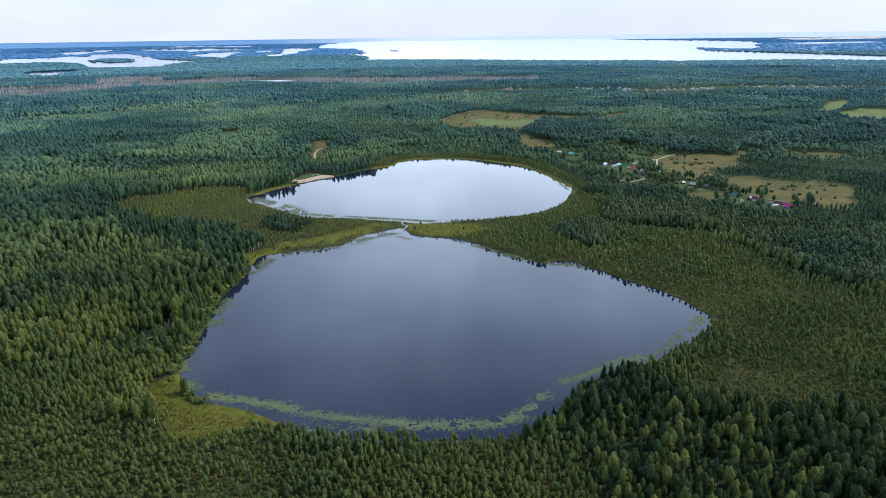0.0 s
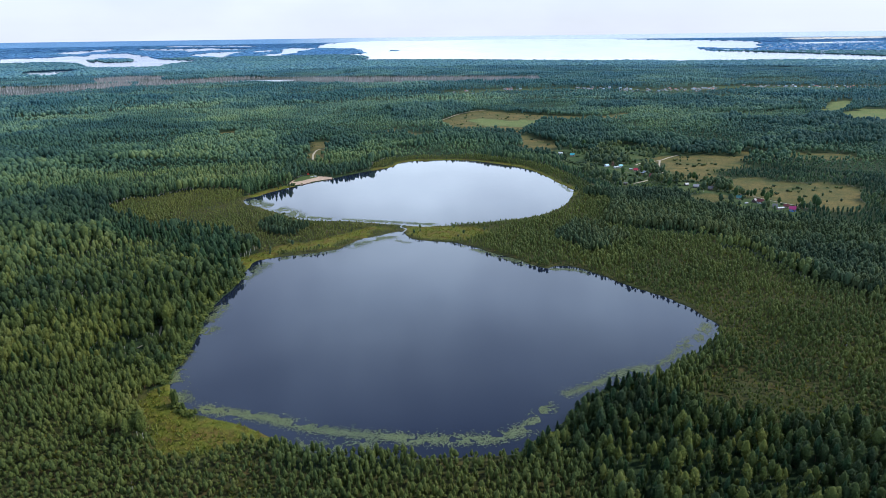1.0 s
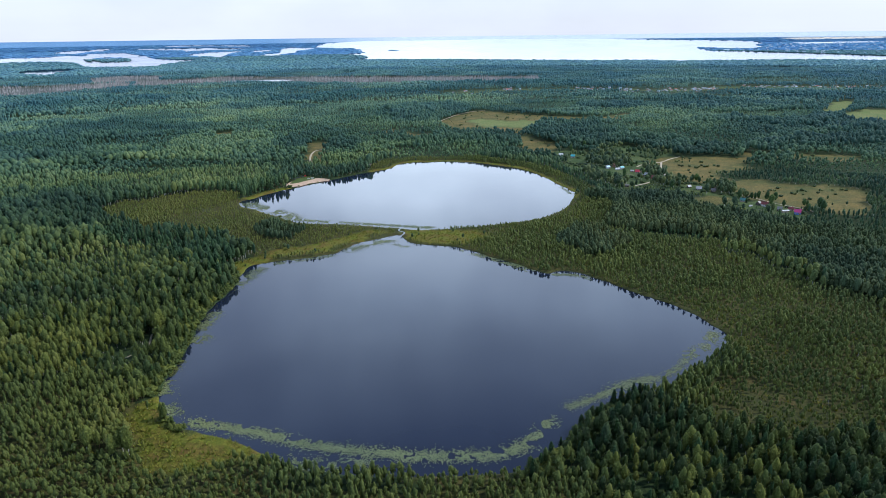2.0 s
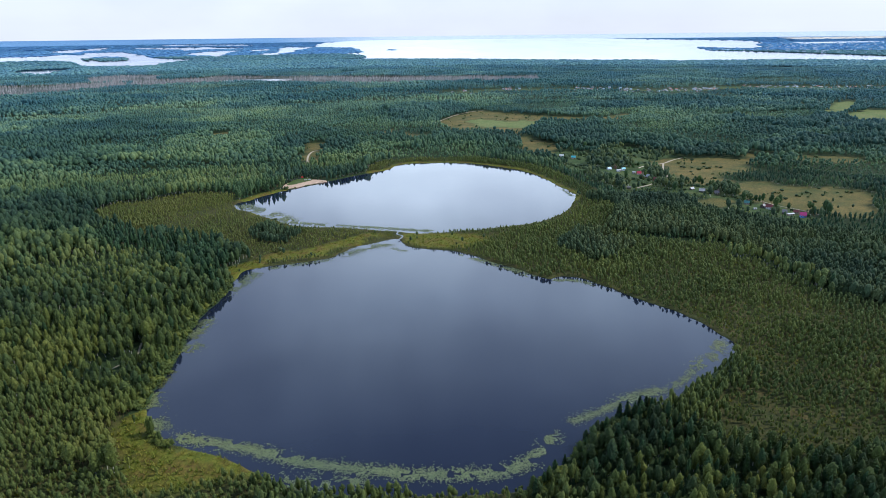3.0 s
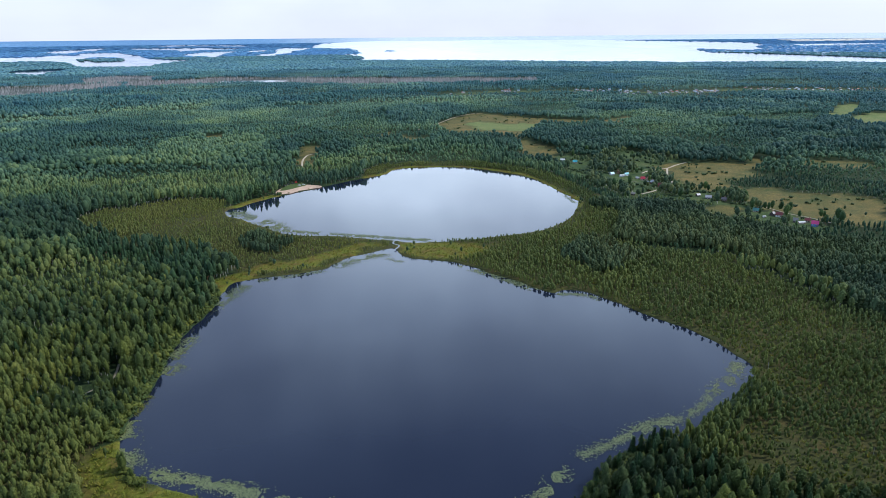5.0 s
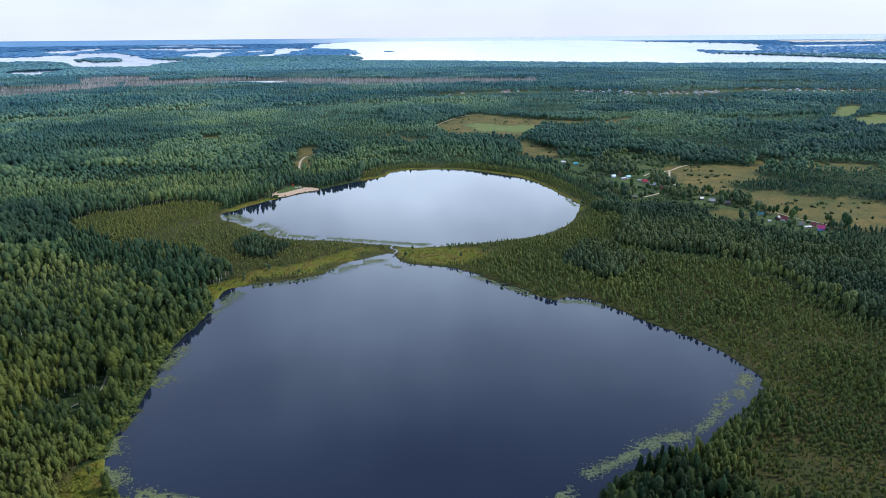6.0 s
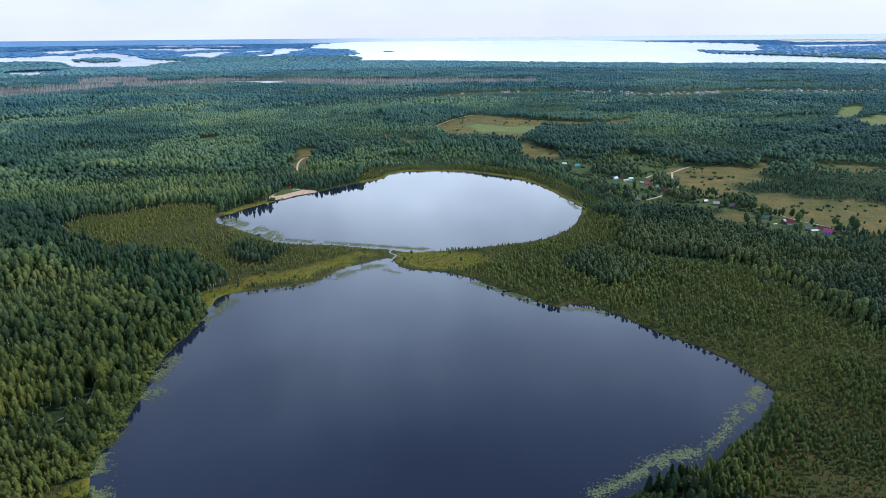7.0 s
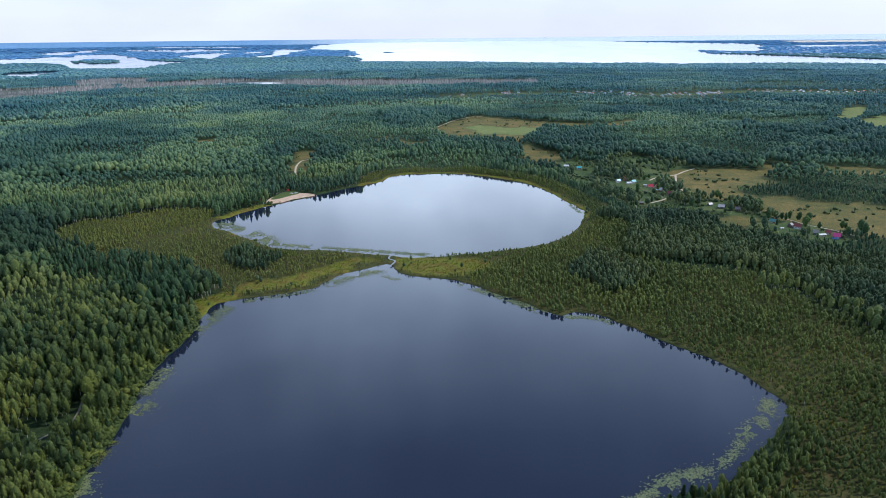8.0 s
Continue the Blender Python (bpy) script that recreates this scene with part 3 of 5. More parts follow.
def lake(name, shore, label):
    bm = bmesh.new()
    f = bm.faces.new([bm.verts.new((x, y, 0.0)) for x, y in shore])
    bmesh.ops.triangulate(bm, faces=[f])
    me = bpy.data.meshes.new(name)
    bm.to_mesh(me)
    bm.free()
    me.materials.append(WATER)
    ob = tagged(new(name, me), label, "lake", kind="structure")
    me.polygons.foreach_set("use_smooth", np.ones(len(me.polygons), bool))
    if me.polygons[0].normal.z < 0:
        me.flip_normals()
    return ob


def bank(shore, wide):
    """A soft bank of peat and sedge round a lake."""
    area = 0.5 * np.sum(shore[:, 0] * np.roll(shore[:, 1], -1) - np.roll(shore[:, 0], -1) * shore[:, 1])
    out = -1 if area > 0 else 1
    rows = ribbon(shore, [out * h for h in (-0.5, 0.1, 1.0, wide * 0.5, wide)], (-0.5, 0.12, 0.42, 0.45, 0.15))
    rows[1:4, :, 2] += 0.25 * (vnoise(rows[1:4, :, 0], rows[1:4, :, 1], 2.5, 31) - 0.3)
    if out < 0:
        rows = rows[::-1]
    me = strip_mesh("bank", rows, GROUND, True)
    x, y = rows[:, :, 0].ravel(), rows[:, :, 1].ravel()
    kind, sd = land(x, y), shore_distance(x, y)
    wild = kind == 2
    for name, val in (("sedge", wild), ("bog", kind == 1)):
        me.attributes.new(name, "FLOAT", "POINT").data.foreach_set("value", np.asarray(val, np.float32))
    tagged(new("bank", me), "low peaty lake bank overgrown with sedge and moss", "bank", kind="structure")


ground_sheet()
lake("water", SHORE1, "calm dark blue-grey lake reflecting a cloudy sky")
lake("water", SHORE2, "calm pale lake mirroring the bright sky")
bank(SHORE1, 9.0)
bank(SHORE2, 10.0)
rows = ribbon(BROOK, (0.5, -0.5), (0.72, 0.72))
tagged(new("water", strip_mesh("water", rows, WATER)), "narrow brook joining the two lakes through sedge", "brook", kind="structure")


def lay_road(name, line, wide, label, mat=TRACK):
    w = wide * (0.8 + 0.4 * vnoise(line[:, 0], line[:, 1], 9, 41))
    p = ribbon(line, (1, 0.4, -0.4, -1), (0.52, 0.62, 0.62, 0.52))
    mid = (p[0] + p[3]) / 2
    p[:, :, :2] = mid[None, :, :2] + (p[:, :, :2] - mid[None, :, :2]) * w[None, :, None] / 2
    tagged(new(name, strip_mesh(name, p, mat)), label, "road", kind="structure")


lay_road("road", ROAD, 1.9, "pale sandy unpaved road winding across the meadow")
lay_road("road", LANE, 1.0, "narrow sandy village lane behind the houses")
lay_road("road", SPUR, 1.8, "pale sandy road bending down to the houses")
lay_road("road", YARD_LANE, 1.5, "short trodden lane between village yards")
lay_road("road", FIELD_TRACK, 2.0, "pale sandy track along the edge of a field")
lay_road("road", FOREST_PATH, 1.8, "pale sandy forest path in a clearing")
lay_road("road", WEST_TRACK, 0.9, "grey rutted track in a small forest gap", plain("track_soil", (0.14, 0.13, 0.09), (0.26, 0.23, 0.17), 0.5, 0.95, 0.1, 0.03))


def sheet(name, outline, z, mat, label, category):
    bm = bmesh.new()
    f = bm.faces.new([bm.verts.new((x, y, z)) for x, y in outline])
    g = bmesh.ops.extrude_face_region(bm, geom=[f])
    for v in g["geom"]:
        if isinstance(v, bmesh.types.BMVert):
            v.co.z -= 0.4
    bmesh.ops.recalc_face_normals(bm, faces=bm.faces)
    bmesh.ops.triangulate(bm, faces=bm.faces)
    me = bpy.data.meshes.new(name)
    bm.to_mesh(me)
    bm.free()
    me.materials.append(mat)
    return tagged(new(name, me), label, category, kind="structure")


LAWN = plain("beach_lawn", (0.05, 0.085, 0.027), (0.085, 0.115, 0.036), 0.4, 0.95, 0.1)
sheet("beach", spline(BEACH, 1.5, True, 0.5, 9), 0.62, SAND, "small pinkish sandy bathing beach by the lake", "beach")
LAWN_EDGE = [(-136.5, 572), (-136, 582), (-133, 600), (-124, 599), (-119, 592), (-124, 584), (-131, 574)]
sheet("lawn", spline(LAWN_EDGE, 1.5, True, 0.4, 8), 0.70, LAWN, "mown green lawn behind the beach", "lawn")


def far_water(poly, label, wide=False):
    bm = bmesh.new()
    if wide:
        # long straight reaches with small bays
        edge = []
        for a, b in zip(np.array(poly, float), np.roll(np.array(poly, float), -1, 0)):
            n = max(2, int(np.hypot(*(b - a)) / 70))
            edge += [a + (b - a) * u for u in np.arange(n) / n]
        edge = np.array(edge)
        edge[:, 0] += 24 * (vnoise(edge[:, 0], edge[:, 1], 150, 18) - 0.5)
        edge[:, 1] += 90 * (vnoise(edge[:, 0], edge[:, 1], 210, 19) - 0.5)
    else:
        edge = spline(poly, 60, True, 14, 17)
    f = bm.faces.new([bm.verts.new((x, y, 0)) for x, y in edge])
    bmesh.ops.triangulate(bm, faces=[f])
    xs = [v.co.x for v in bm.verts]
    ys = [v.co.y for v in bm.verts]
    cut = min(ys) * 1.03
    while cut < max(ys):
        bmesh.ops.bisect_plane(bm, geom=bm.verts[:] + bm.edges[:] + bm.faces[:], plane_co=(0, cut, 0), plane_no=(0, 1, 0))
        cut *= 1.05
    for cut in np.arange(min(xs) + 300, max(xs), 400.0):
        bmesh.ops.bisect_plane(bm, geom=bm.verts[:] + bm.edges[:] + bm.faces[:], plane_co=(cut, 0, 0), plane_no=(1, 0, 0))
    for v in bm.verts:
        x, y, z, s = far(v.co.x, v.co.y)
        k = 0.996
        v.co = (x * k, EYE_Y + (y - EYE_Y) * k, EYE_Z + (z - EYE_Z) * k)
    bmesh.ops.recalc_face_normals(bm, faces=bm.faces)
    me = bpy.data.meshes.new("water")
    bm.to_mesh(me)
    bm.free()
    if me.polygons[0].normal.z < 0:
        me.flip_normals()
    me.materials.append(FARWATER)
    tagged(new("water", me), label, "reservoir", kind="structure")


for p in FAR_WATERS[:-2]:
    far_water(p, "distant pale inlet of the reservoir among woods")
for p in FAR_WATERS[-2:]:
    far_water(p, "wide distant reservoir shining white under the sky", True)


def far_field(poly, c, label):
    bm = bmesh.new()
    n = 14
    a, b, d, e = (np.array(p, float) for p in poly)
    rows = []
    for i in range(n + 1):
        row = []
        for j in range(4):
            u, v = i / n, j / 3
            q = (a * (1 - u) + b * u) * (1 - v) + (e * (1 - u) + d * u) * v
            x, y, z, s = (float(w) for w in far(q[0], q[1]))
            row.append(bm.verts.new((x * 0.994, EYE_Y + (y - EYE_Y) * 0.994, EYE_Z + (z - EYE_Z) * 0.994)))
        rows.append(row)
    for i in range(n):
        for j in range(3):
            bm.faces.new([rows[i][j], rows[i + 1][j], rows[i + 1][j + 1], rows[i][j + 1]])
    bmesh.ops.recalc_face_normals(bm, faces=bm.faces)
    me = bpy.data.meshes.new("backdrop_field")
    bm.to_mesh(me)
    bm.free()
    if me.polygons[0].normal.z < 0:
        me.flip_normals()
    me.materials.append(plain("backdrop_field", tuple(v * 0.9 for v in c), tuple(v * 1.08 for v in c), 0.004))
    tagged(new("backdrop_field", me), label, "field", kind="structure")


far_field([(4959, 9866), (6700, 10220), (8400, 13238), (5925, 12514)], (0.62, 0.58, 0.50), "pale harvested field on the far shore")
far_field([(3334, 6541), (4354, 7025), (4783, 7713), (3648, 7359)], (0.66, 0.72, 0.78), "pale bluish strip behind the far town")
far_field([(288, 2650), (440, 2600), (437, 2823), (293, 2856)], (0.36, 0.33, 0.25), "small tan clearing near the reservoir")


# ---------------------------------------------------------------- trees
RNG = np.random.default_rng(4)
OCT_V = np.array([(0, 0, 1), (1, 0, 0), (0, 1, 0), (-1, 0, 0), (0, -1, 0), (0, 0, -1)], float)
OCT_F = np.array([(0, 1, 2), (0, 2, 3), (0, 3, 4), (0, 4, 1), (5, 2, 1), (5, 3, 2), (5, 4, 3), (5, 1, 4)])


class Parts:
    """Collects the vertices and triangles of a tree."""
    def __init__(self):
        self.v, self.f, self.n = [], [], 0

    def add(self, v, f):
        self.v.append(v)
        self.f.append(f + self.n)
        self.n += len(v)

    def done(self):
        return np.concatenate(self.v), np.concatenate(self.f)


def lump(to, c, rx, rz, rough=0.28):
    a = RNG.uniform(0, 6.28)
    m = np.array([(math.cos(a), -math.sin(a), 0), (math.sin(a), math.cos(a), 0), (0, 0, 1)])
    w = (OCT_V @ m.T) * (1 + RNG.uniform(-rough, rough, (len(OCT_V), 1)))
    to.add(w * (rx, rx, rz) + c, OCT_F)


def foliage(to, z0, z1, wide, point, sides, rings, count, leaf, lobes=9, belly=0.3, deep=0.5):
    """A crown: a lobed hull of inner leaves, rounded at the top, under a coat of leafy twigs that lie over it like shingles.
    point: small for a pointed top, large for a round one."""
    la, lu = RNG.uniform(0, 6.283, lobes), (np.arange(lobes) + RNG.uniform(0, 1, lobes)) / lobes * 0.95

    def radius(u, a):
        prof = np.minimum(1, 0.5 + 0.5 * u / belly) * np.maximum(1 - np.clip((u - belly) / (1 - belly), 0, 1) ** point, 0) ** 0.75
        swell = np.zeros(np.shape(u))
        for i in range(lobes):
            d = np.abs((a - la[i] + 3.1416) % 6.2832 - 3.1416)
            swell = np.maximum(swell, np.exp(-(d / 0.6) ** 2 - ((u - lu[i]) / 0.17) ** 2))
        return wide * prof * (1.12 - deep + deep * swell)
    tip = (RNG.uniform(-0.12, 0.12) * wide, RNG.uniform(-0.12, 0.12) * wide, z1)
    v, f = [tip], []
    for k in range(rings):
        u = 0.93 * (1 - (k + 0.35) / (rings - 0.65)) if rings > 1 else 0.3
        a = np.arange(sides) * 6.2832 / sides + 0.5 * k + RNG.uniform(-0.2, 0.2, sides)
        r = radius(np.full(sides, max(u, 0.0)), a % 6.2832) * (0.86 if count else 1.0)
        zz = z0 + (z1 - z0) * max(u, 0.0) + RNG.uniform(-0.03, 0.03, sides) * (z1 - z0)
        v += list(np.column_stack([r * np.cos(a), r * np.sin(a), zz]))
    f = [(0, 1 + i, 1 + (i + 1) % sides) for i in range(sides)]
    for k in range(rings - 1):
        p, q = 1 + k * sides, 1 + (k + 1) * sides
        for i in range(sides):
            j = (i + 1) % sides
            f += [(p + i, q + i, p + j), (p + j, q + i, q + j)]
    to.add(np.array(v), np.array(f))
    if not count:
        return
    u, a = RNG.uniform(0, 1, count * 3), RNG.uniform(0, 6.2832, count * 3)
    r = radius(u, a)
    pick = np.argsort(-(r / wide + RNG.uniform(0, 0.9, len(u))))[:count]
    u, a, r = u[pick], a[pick], r[pick] * RNG.uniform(0.80, 1.24, count)
    at = np.column_stack([r * np.cos(a), r * np.sin(a), z0 + (z1 - z0) * np.minimum(u * 1.02, 1.0)])
    out = np.column_stack([np.cos(a), np.sin(a), 0.25 + 1.6 * u * u]) + RNG.normal(0, 0.5, (count, 3))
    out /= np.linalg.norm(out, axis=1)[:, None]
    side = np.cross(out, RNG.normal(0, 1, (count, 3)))
    side /= np.linalg.norm(side, axis=1)[:, None]
    up = np.cross(out, side)
    size = leaf * RNG.uniform(0.6, 1.3, (count, 1))
    for k in range(count):
        to.add(at[k] + size[k] * np.array([side[k], -0.5 * side[k] + 0.8 * up[k], -0.5 * side[k] - 0.8 * up[k]]), np.array([(0, 1, 2)]))


def sprays(to, centres, size):
    """Loose twigs of leaves: one triangle each."""
    for c in centres:
        w = RNG.normal(0, 1, (3, 3))
        w /= np.linalg.norm(w, axis=1)[:, None]
        to.add(c + w * size * RNG.uniform(0.6, 1.2), np.array([(0, 1, 2)]))


def stem(to, h, r, sides=5, lean=0.0, top=0.25):
    a = np.arange(sides) * 6.283 / sides
    ring = np.column_stack([np.cos(a), np.sin(a), np.zeros(sides)])
    v = np.concatenate([ring * (r, r, 1), ring * (r * 0.7, r * 0.7, 1) + (lean * 0.4, 0, h * 0.5), ring * (r * top, r * top, 1) + (lean, 0, h)])
    if sides == 3:
        v = v[[0, 1, 2, 6, 7, 8]]
    f = []
    for k in range(1 if sides == 3 else 2):
        for i in range(sides):
            j = (i + 1) % sides
            f += [(k * sides + i, k * sides + j, k * sides + sides + j), (k * sides + i, k * sides + sides + j, k * sides + sides + i)]
    to.add(v, np.array(f))


def leafy_tree(lod, h, wide, low, point, bare_limbs):
    """Trunk and crown of a tree; lod 0 is the nearest stretch of wood, 3 the farthest."""
    t, c = Parts(), Parts()
    stem(t, h * 0.88, 0.13, 4 if lod == 0 else 3, RNG.uniform(-0.5, 0.5))
    if lod == 0 and bare_limbs:
        for k in range(2):
            b = Parts()
            stem(b, 3.0, 0.05, 3)
            v, f = b.done()
            a, z = RNG.uniform(0, 6.28), h * RNG.uniform(0.3, 0.6)
            t.add(np.column_stack([v[:, 0] + v[:, 2] * 0.5 * math.cos(a), v[:, 1] + v[:, 2] * 0.5 * math.sin(a), v[:, 2] * 0.85 + z]), f)
    sides, rings, count, leaf = ((7, 5, 105, 0.44), (6, 3, 18, 0.72), (4, 3, 0, 0), (3, 2, 0, 0))[lod]
    foliage(c, h * (low, 0.28, 0.4, 0.4)[lod], h * RNG.uniform(0.94, 1.05), wide * (0.92, 1.2, 1.5, 1.4)[lod], point + (0.0, 0.6, 0.9, 0.6)[lod], sides, rings, count, leaf,
            (14, 8, 5, 3)[lod], 0.32, (0.5, 0.5, 0.42, 0.3)[lod])
    return t, c


def birch_tree(lod):
    """A broad-leaved tree 11 units high with a tall rounded crown."""
    return leafy_tree(lod, 11.0, RNG.uniform(1.75, 2.5), RNG.uniform(0.16, 0.28), RNG.uniform(1.9, 3.5), True)


def pine_tree(lod):
    """A conifer 11 units high with a narrower, more pointed crown."""
    return leafy_tree(lod, 11.0, RNG.uniform(1.6, 2.2), RNG.uniform(0.2, 0.32), RNG.uniform(1.05, 1.7), False)


def spruce_tree(lod):
    """A conifer 12 m high in ragged tiers."""
    t, c = Parts(), Parts()
    h, wide = 12.0, RNG.uniform(1.5, 2.1)
    stem(t, h * 0.9, 0.16, 4 if lod == 0 else 3)
    tiers = (8, 4, 1, 1)[min(lod, 3)]
    sides = (9, 6, 6, 5)[min(lod, 3)]
    for k in range(tiers):
        u = k / tiers
        z = h * (0.16 + 0.78 * u)
        r = wide * (1 - u) ** 0.8 + 0.25
        hi = h * 0.84 / tiers * 1.45 if k < tiers - 1 else h * 0.84 / tiers * 1.1
        a = np.arange(sides) * 6.283 / sides + RNG.uniform(0, 6)
        rad = r * np.where(np.arange(sides) % 2, 0.72, 1.1) * RNG.uniform(0.8, 1.2, sides)
        v = np.concatenate([np.column_stack([rad * np.cos(a), rad * np.sin(a), z - 0.25 * rad + RNG.uniform(-0.2, 0.2, sides)]), [(RNG.uniform(-.1, .1), 0, z + hi)], [(0, 0, z + 0.2)]])
        f = [(i, (i + 1) % sides, sides) for i in range(sides)]
        if lod < 2:
            f += [((i + 1) % sides, i, sides + 1) for i in range(sides)]
        c.add(v, np.array(f))
    if lod < 2:
        m = 40 if lod == 0 else 6
        u = RNG.uniform(0, 0.95, m)
        a = RNG.uniform(0, 6.28, m)
        rr = (wide * (1 - u) ** 0.8 + 0.2) * RNG.uniform(0.6, 1.1, m)
        sprays(c, np.column_stack([rr * np.cos(a), rr * np.sin(a), h * (0.16 + 0.8 * u)]), 0.5)
    return t, c


def bog_pine(lod):
    """A stunted pine 5.2 units high: a thin stem under a loose oval crown."""
    t, c = Parts(), Parts()
    h, wide = 5.2, RNG.uniform(1.1, 1.55)
    stem(t, h * 0.9, 0.05, 3, RNG.uniform(-0.3, 0.3))
    foliage(c, h * RNG.uniform(0.18, 0.36), h, wide, RNG.uniform(1.2, 2.4), 5 if lod == 0 else 4, 3 if lod == 0 else 2, 15 if lod == 0 else 6, 0.42 if lod == 0 else 0.55, 6, 0.3, 0.5)
    return t, c


def tuft(_):
    """A tussock of sedge."""
    c = Parts()
    for k in range(5):
        a = k * 1.257 + RNG.uniform(-0.4, 0.4)
        r, z = RNG.uniform(0.35, 0.7), RNG.uniform(0.5, 1.0)
        d = np.array((math.cos(a), math.sin(a), 0))
        s = np.array((-math.sin(a), math.cos(a), 0)) * 0.22
        c.add(np.array([s * 0.8, -s * 0.8, d * r + (0, 0, z)]), np.array([(0, 1, 2)]))
    return Parts(), c


def bush(_):
    c = Parts()
    for k in range(4):
        a = k * 1.6
        lump(c, (0.7 * math.cos(a), 0.7 * math.sin(a), 0.8 + 0.3 * (k % 2)), 0.9, 0.9, 0.35)
    a = RNG.uniform(0, 6.28, 8)
    sprays(c, np.column_stack([1.3 * np.cos(a), 1.3 * np.sin(a), RNG.uniform(0.6, 2.0, 8)]), 0.5)
    return Parts(), c


def bare_tree(lod):
    """A dead standing stem with a few stubs."""
    t = Parts()
    stem(t, 10.0, 0.22 if lod else 0.11, 3, RNG.uniform(-0.7, 0.7), 0.3)
    for k in range(3):
        a, z = RNG.uniform(0, 6.28), RNG.uniform(4, 9)
        d = np.array((math.cos(a), math.sin(a), 0.5)) * RNG.uniform(0.8, 1.8)
        t.add(np.array([(0, 0, z), (0, 0, z + (0.5 if lod else 0.2)), d + (0, 0, z + 0.2)]), np.array([(0, 1, 2)]))
    return t, Parts()


MADE = {}


def variants(maker, lod, count):
    key = (maker, lod)
    if key not in MADE:
        MADE[key] = [tuple(p.done() if p.n else (np.zeros((0, 3)), np.zeros((0, 3), int)) for p in maker(lod)) for _ in range(count)]
    return MADE[key]


def plant(name, maker, lod, x, y, size, leaf, bark, label, category, count=6, trunks=True, slim=1.0, tone=None, reach=None):
    """All plants of one kind in one stretch, as one mesh."""
    if not len(x):
        return
    vs = variants(maker, lod, count)
    which, turn, tint = RNG.integers(0, len(vs), len(x)), RNG.uniform(0, 6.283, len(x)), RNG.uniform(0, 1, len(x))
    if tone is not None:
        tint = np.clip(tone + 0.45 * (tint - 0.5), 0, 1)
    px, py, pz, s = far(x, y)
    size = size * s
    V, F, I, T, R, base = [], [], [], [], [], 0
    for k, ((tv, tf), (cv, cf)) in enumerate(vs):
        sel = which == k
        n = int(sel.sum())
        if not n:
            continue
        v = np.concatenate([tv, cv]) if trunks else cv
        f = np.concatenate([tf, cf + len(tv)]) if trunks else cf
        mi = np.concatenate([np.ones(len(tf), int), np.zeros(len(cf), int)]) if trunks else np.zeros(len(cf), int)
        ca, sa = np.cos(turn[sel])[:, None], np.sin(turn[sel])[:, None]
        z = size[sel][:, None]
        w = z * slim * RNG.uniform(0.85, 1.15, (n, 1))
        out = np.stack([(v[None, :, 0] * ca - v[None, :, 1] * sa) * w + px[sel][:, None],
                        (v[None, :, 0] * sa + v[None, :, 1] * ca) * w + py[sel][:, None],
                        v[None, :, 2] * z + pz[sel][:, None] + 0.1], 2)
        V.append(out.reshape(-1, 3))
        F.append((f[None] + (base + np.arange(n) * len(v))[:, None, None]).reshape(-1, 3))
        I.append(np.tile(mi, n))
        T.append(np.repeat(tint[sel], len(v)))
        if reach is not None:
            R.append(np.repeat(reach[sel], len(v)))
        base += n * len(v)
    me = mesh_from(name, np.concatenate(V), np.concatenate(F), [leaf, bark], np.concatenate(I), np.concatenate(T), True)
    if reach is not None:
        me.attributes.new("reach", "FLOAT", "POINT").data.foreach_set("value", np.concatenate(R).astype(np.float32))
    tagged(new(name, me), label, category, kind="stuff")


def spread(r0, r1, step):
    """Places at about even steps, within the stretch of plain between two distances that lies ahead."""
    ys = np.arange(80, r1 + 40, step)
    xs = np.arange(-0.7 * r1 - 60, 0.7 * r1 + 60, step)
    gx, gy = (a.ravel() for a in np.meshgrid(xs, ys))
    gx = gx + RNG.uniform(-0.48, 0.48, gx.shape) * step
    gy = gy + RNG.uniform(-0.48, 0.48, gy.shape) * step
    d = np.hypot(gx, gy - EYE_Y)
    ok = (np.abs(gx) < 0.69 * gy + 40) & (d >= r0) & (d < r1)
    return gx[ok], gy[ok]


def clear(x, y, sd):
    """Places free of water, roads, houses and the beach."""
    ok = sd > 0.6
    near = (np.abs(x) < 420) & (y < 900)
    for line, w in ((ROAD, 4.0), (LANE, 3.0), (SPUR, 3.0), (YARD_LANE, 3.0), (FOREST_PATH, 3.4), (BROOK, 3.0)):
        ok[near] &= away(x[near], y[near], line[::3]) > w
    ok[near] &= (away(x[near], y[near], WEST_TRACK) > 2.4) & (np.hypot(x[near] + 121, y[near] - 258) > 4.0)
    ok[near] &= ~inside(x[near], y[near], BEACH) & ~inside(x[near], y[near], LAWN_EDGE)
    for hx, hy in HOUSES:
        ok &= np.hypot(x - hx, y - hy) > 4.0
        # open ground between each house and the head of the lake
        ux, uy = hx / math.hypot(hx, hy - 60), (hy - 60) / math.hypot(hx, hy - 60)
        along, side = (hx - x) * ux + (hy - y) * uy, (x - hx) * uy - (y - hy) * ux
        ok &= ~((np.abs(side) < 3.4) & (along > 0) & (along < (28 if hy > 690 else 15)))
    return ok


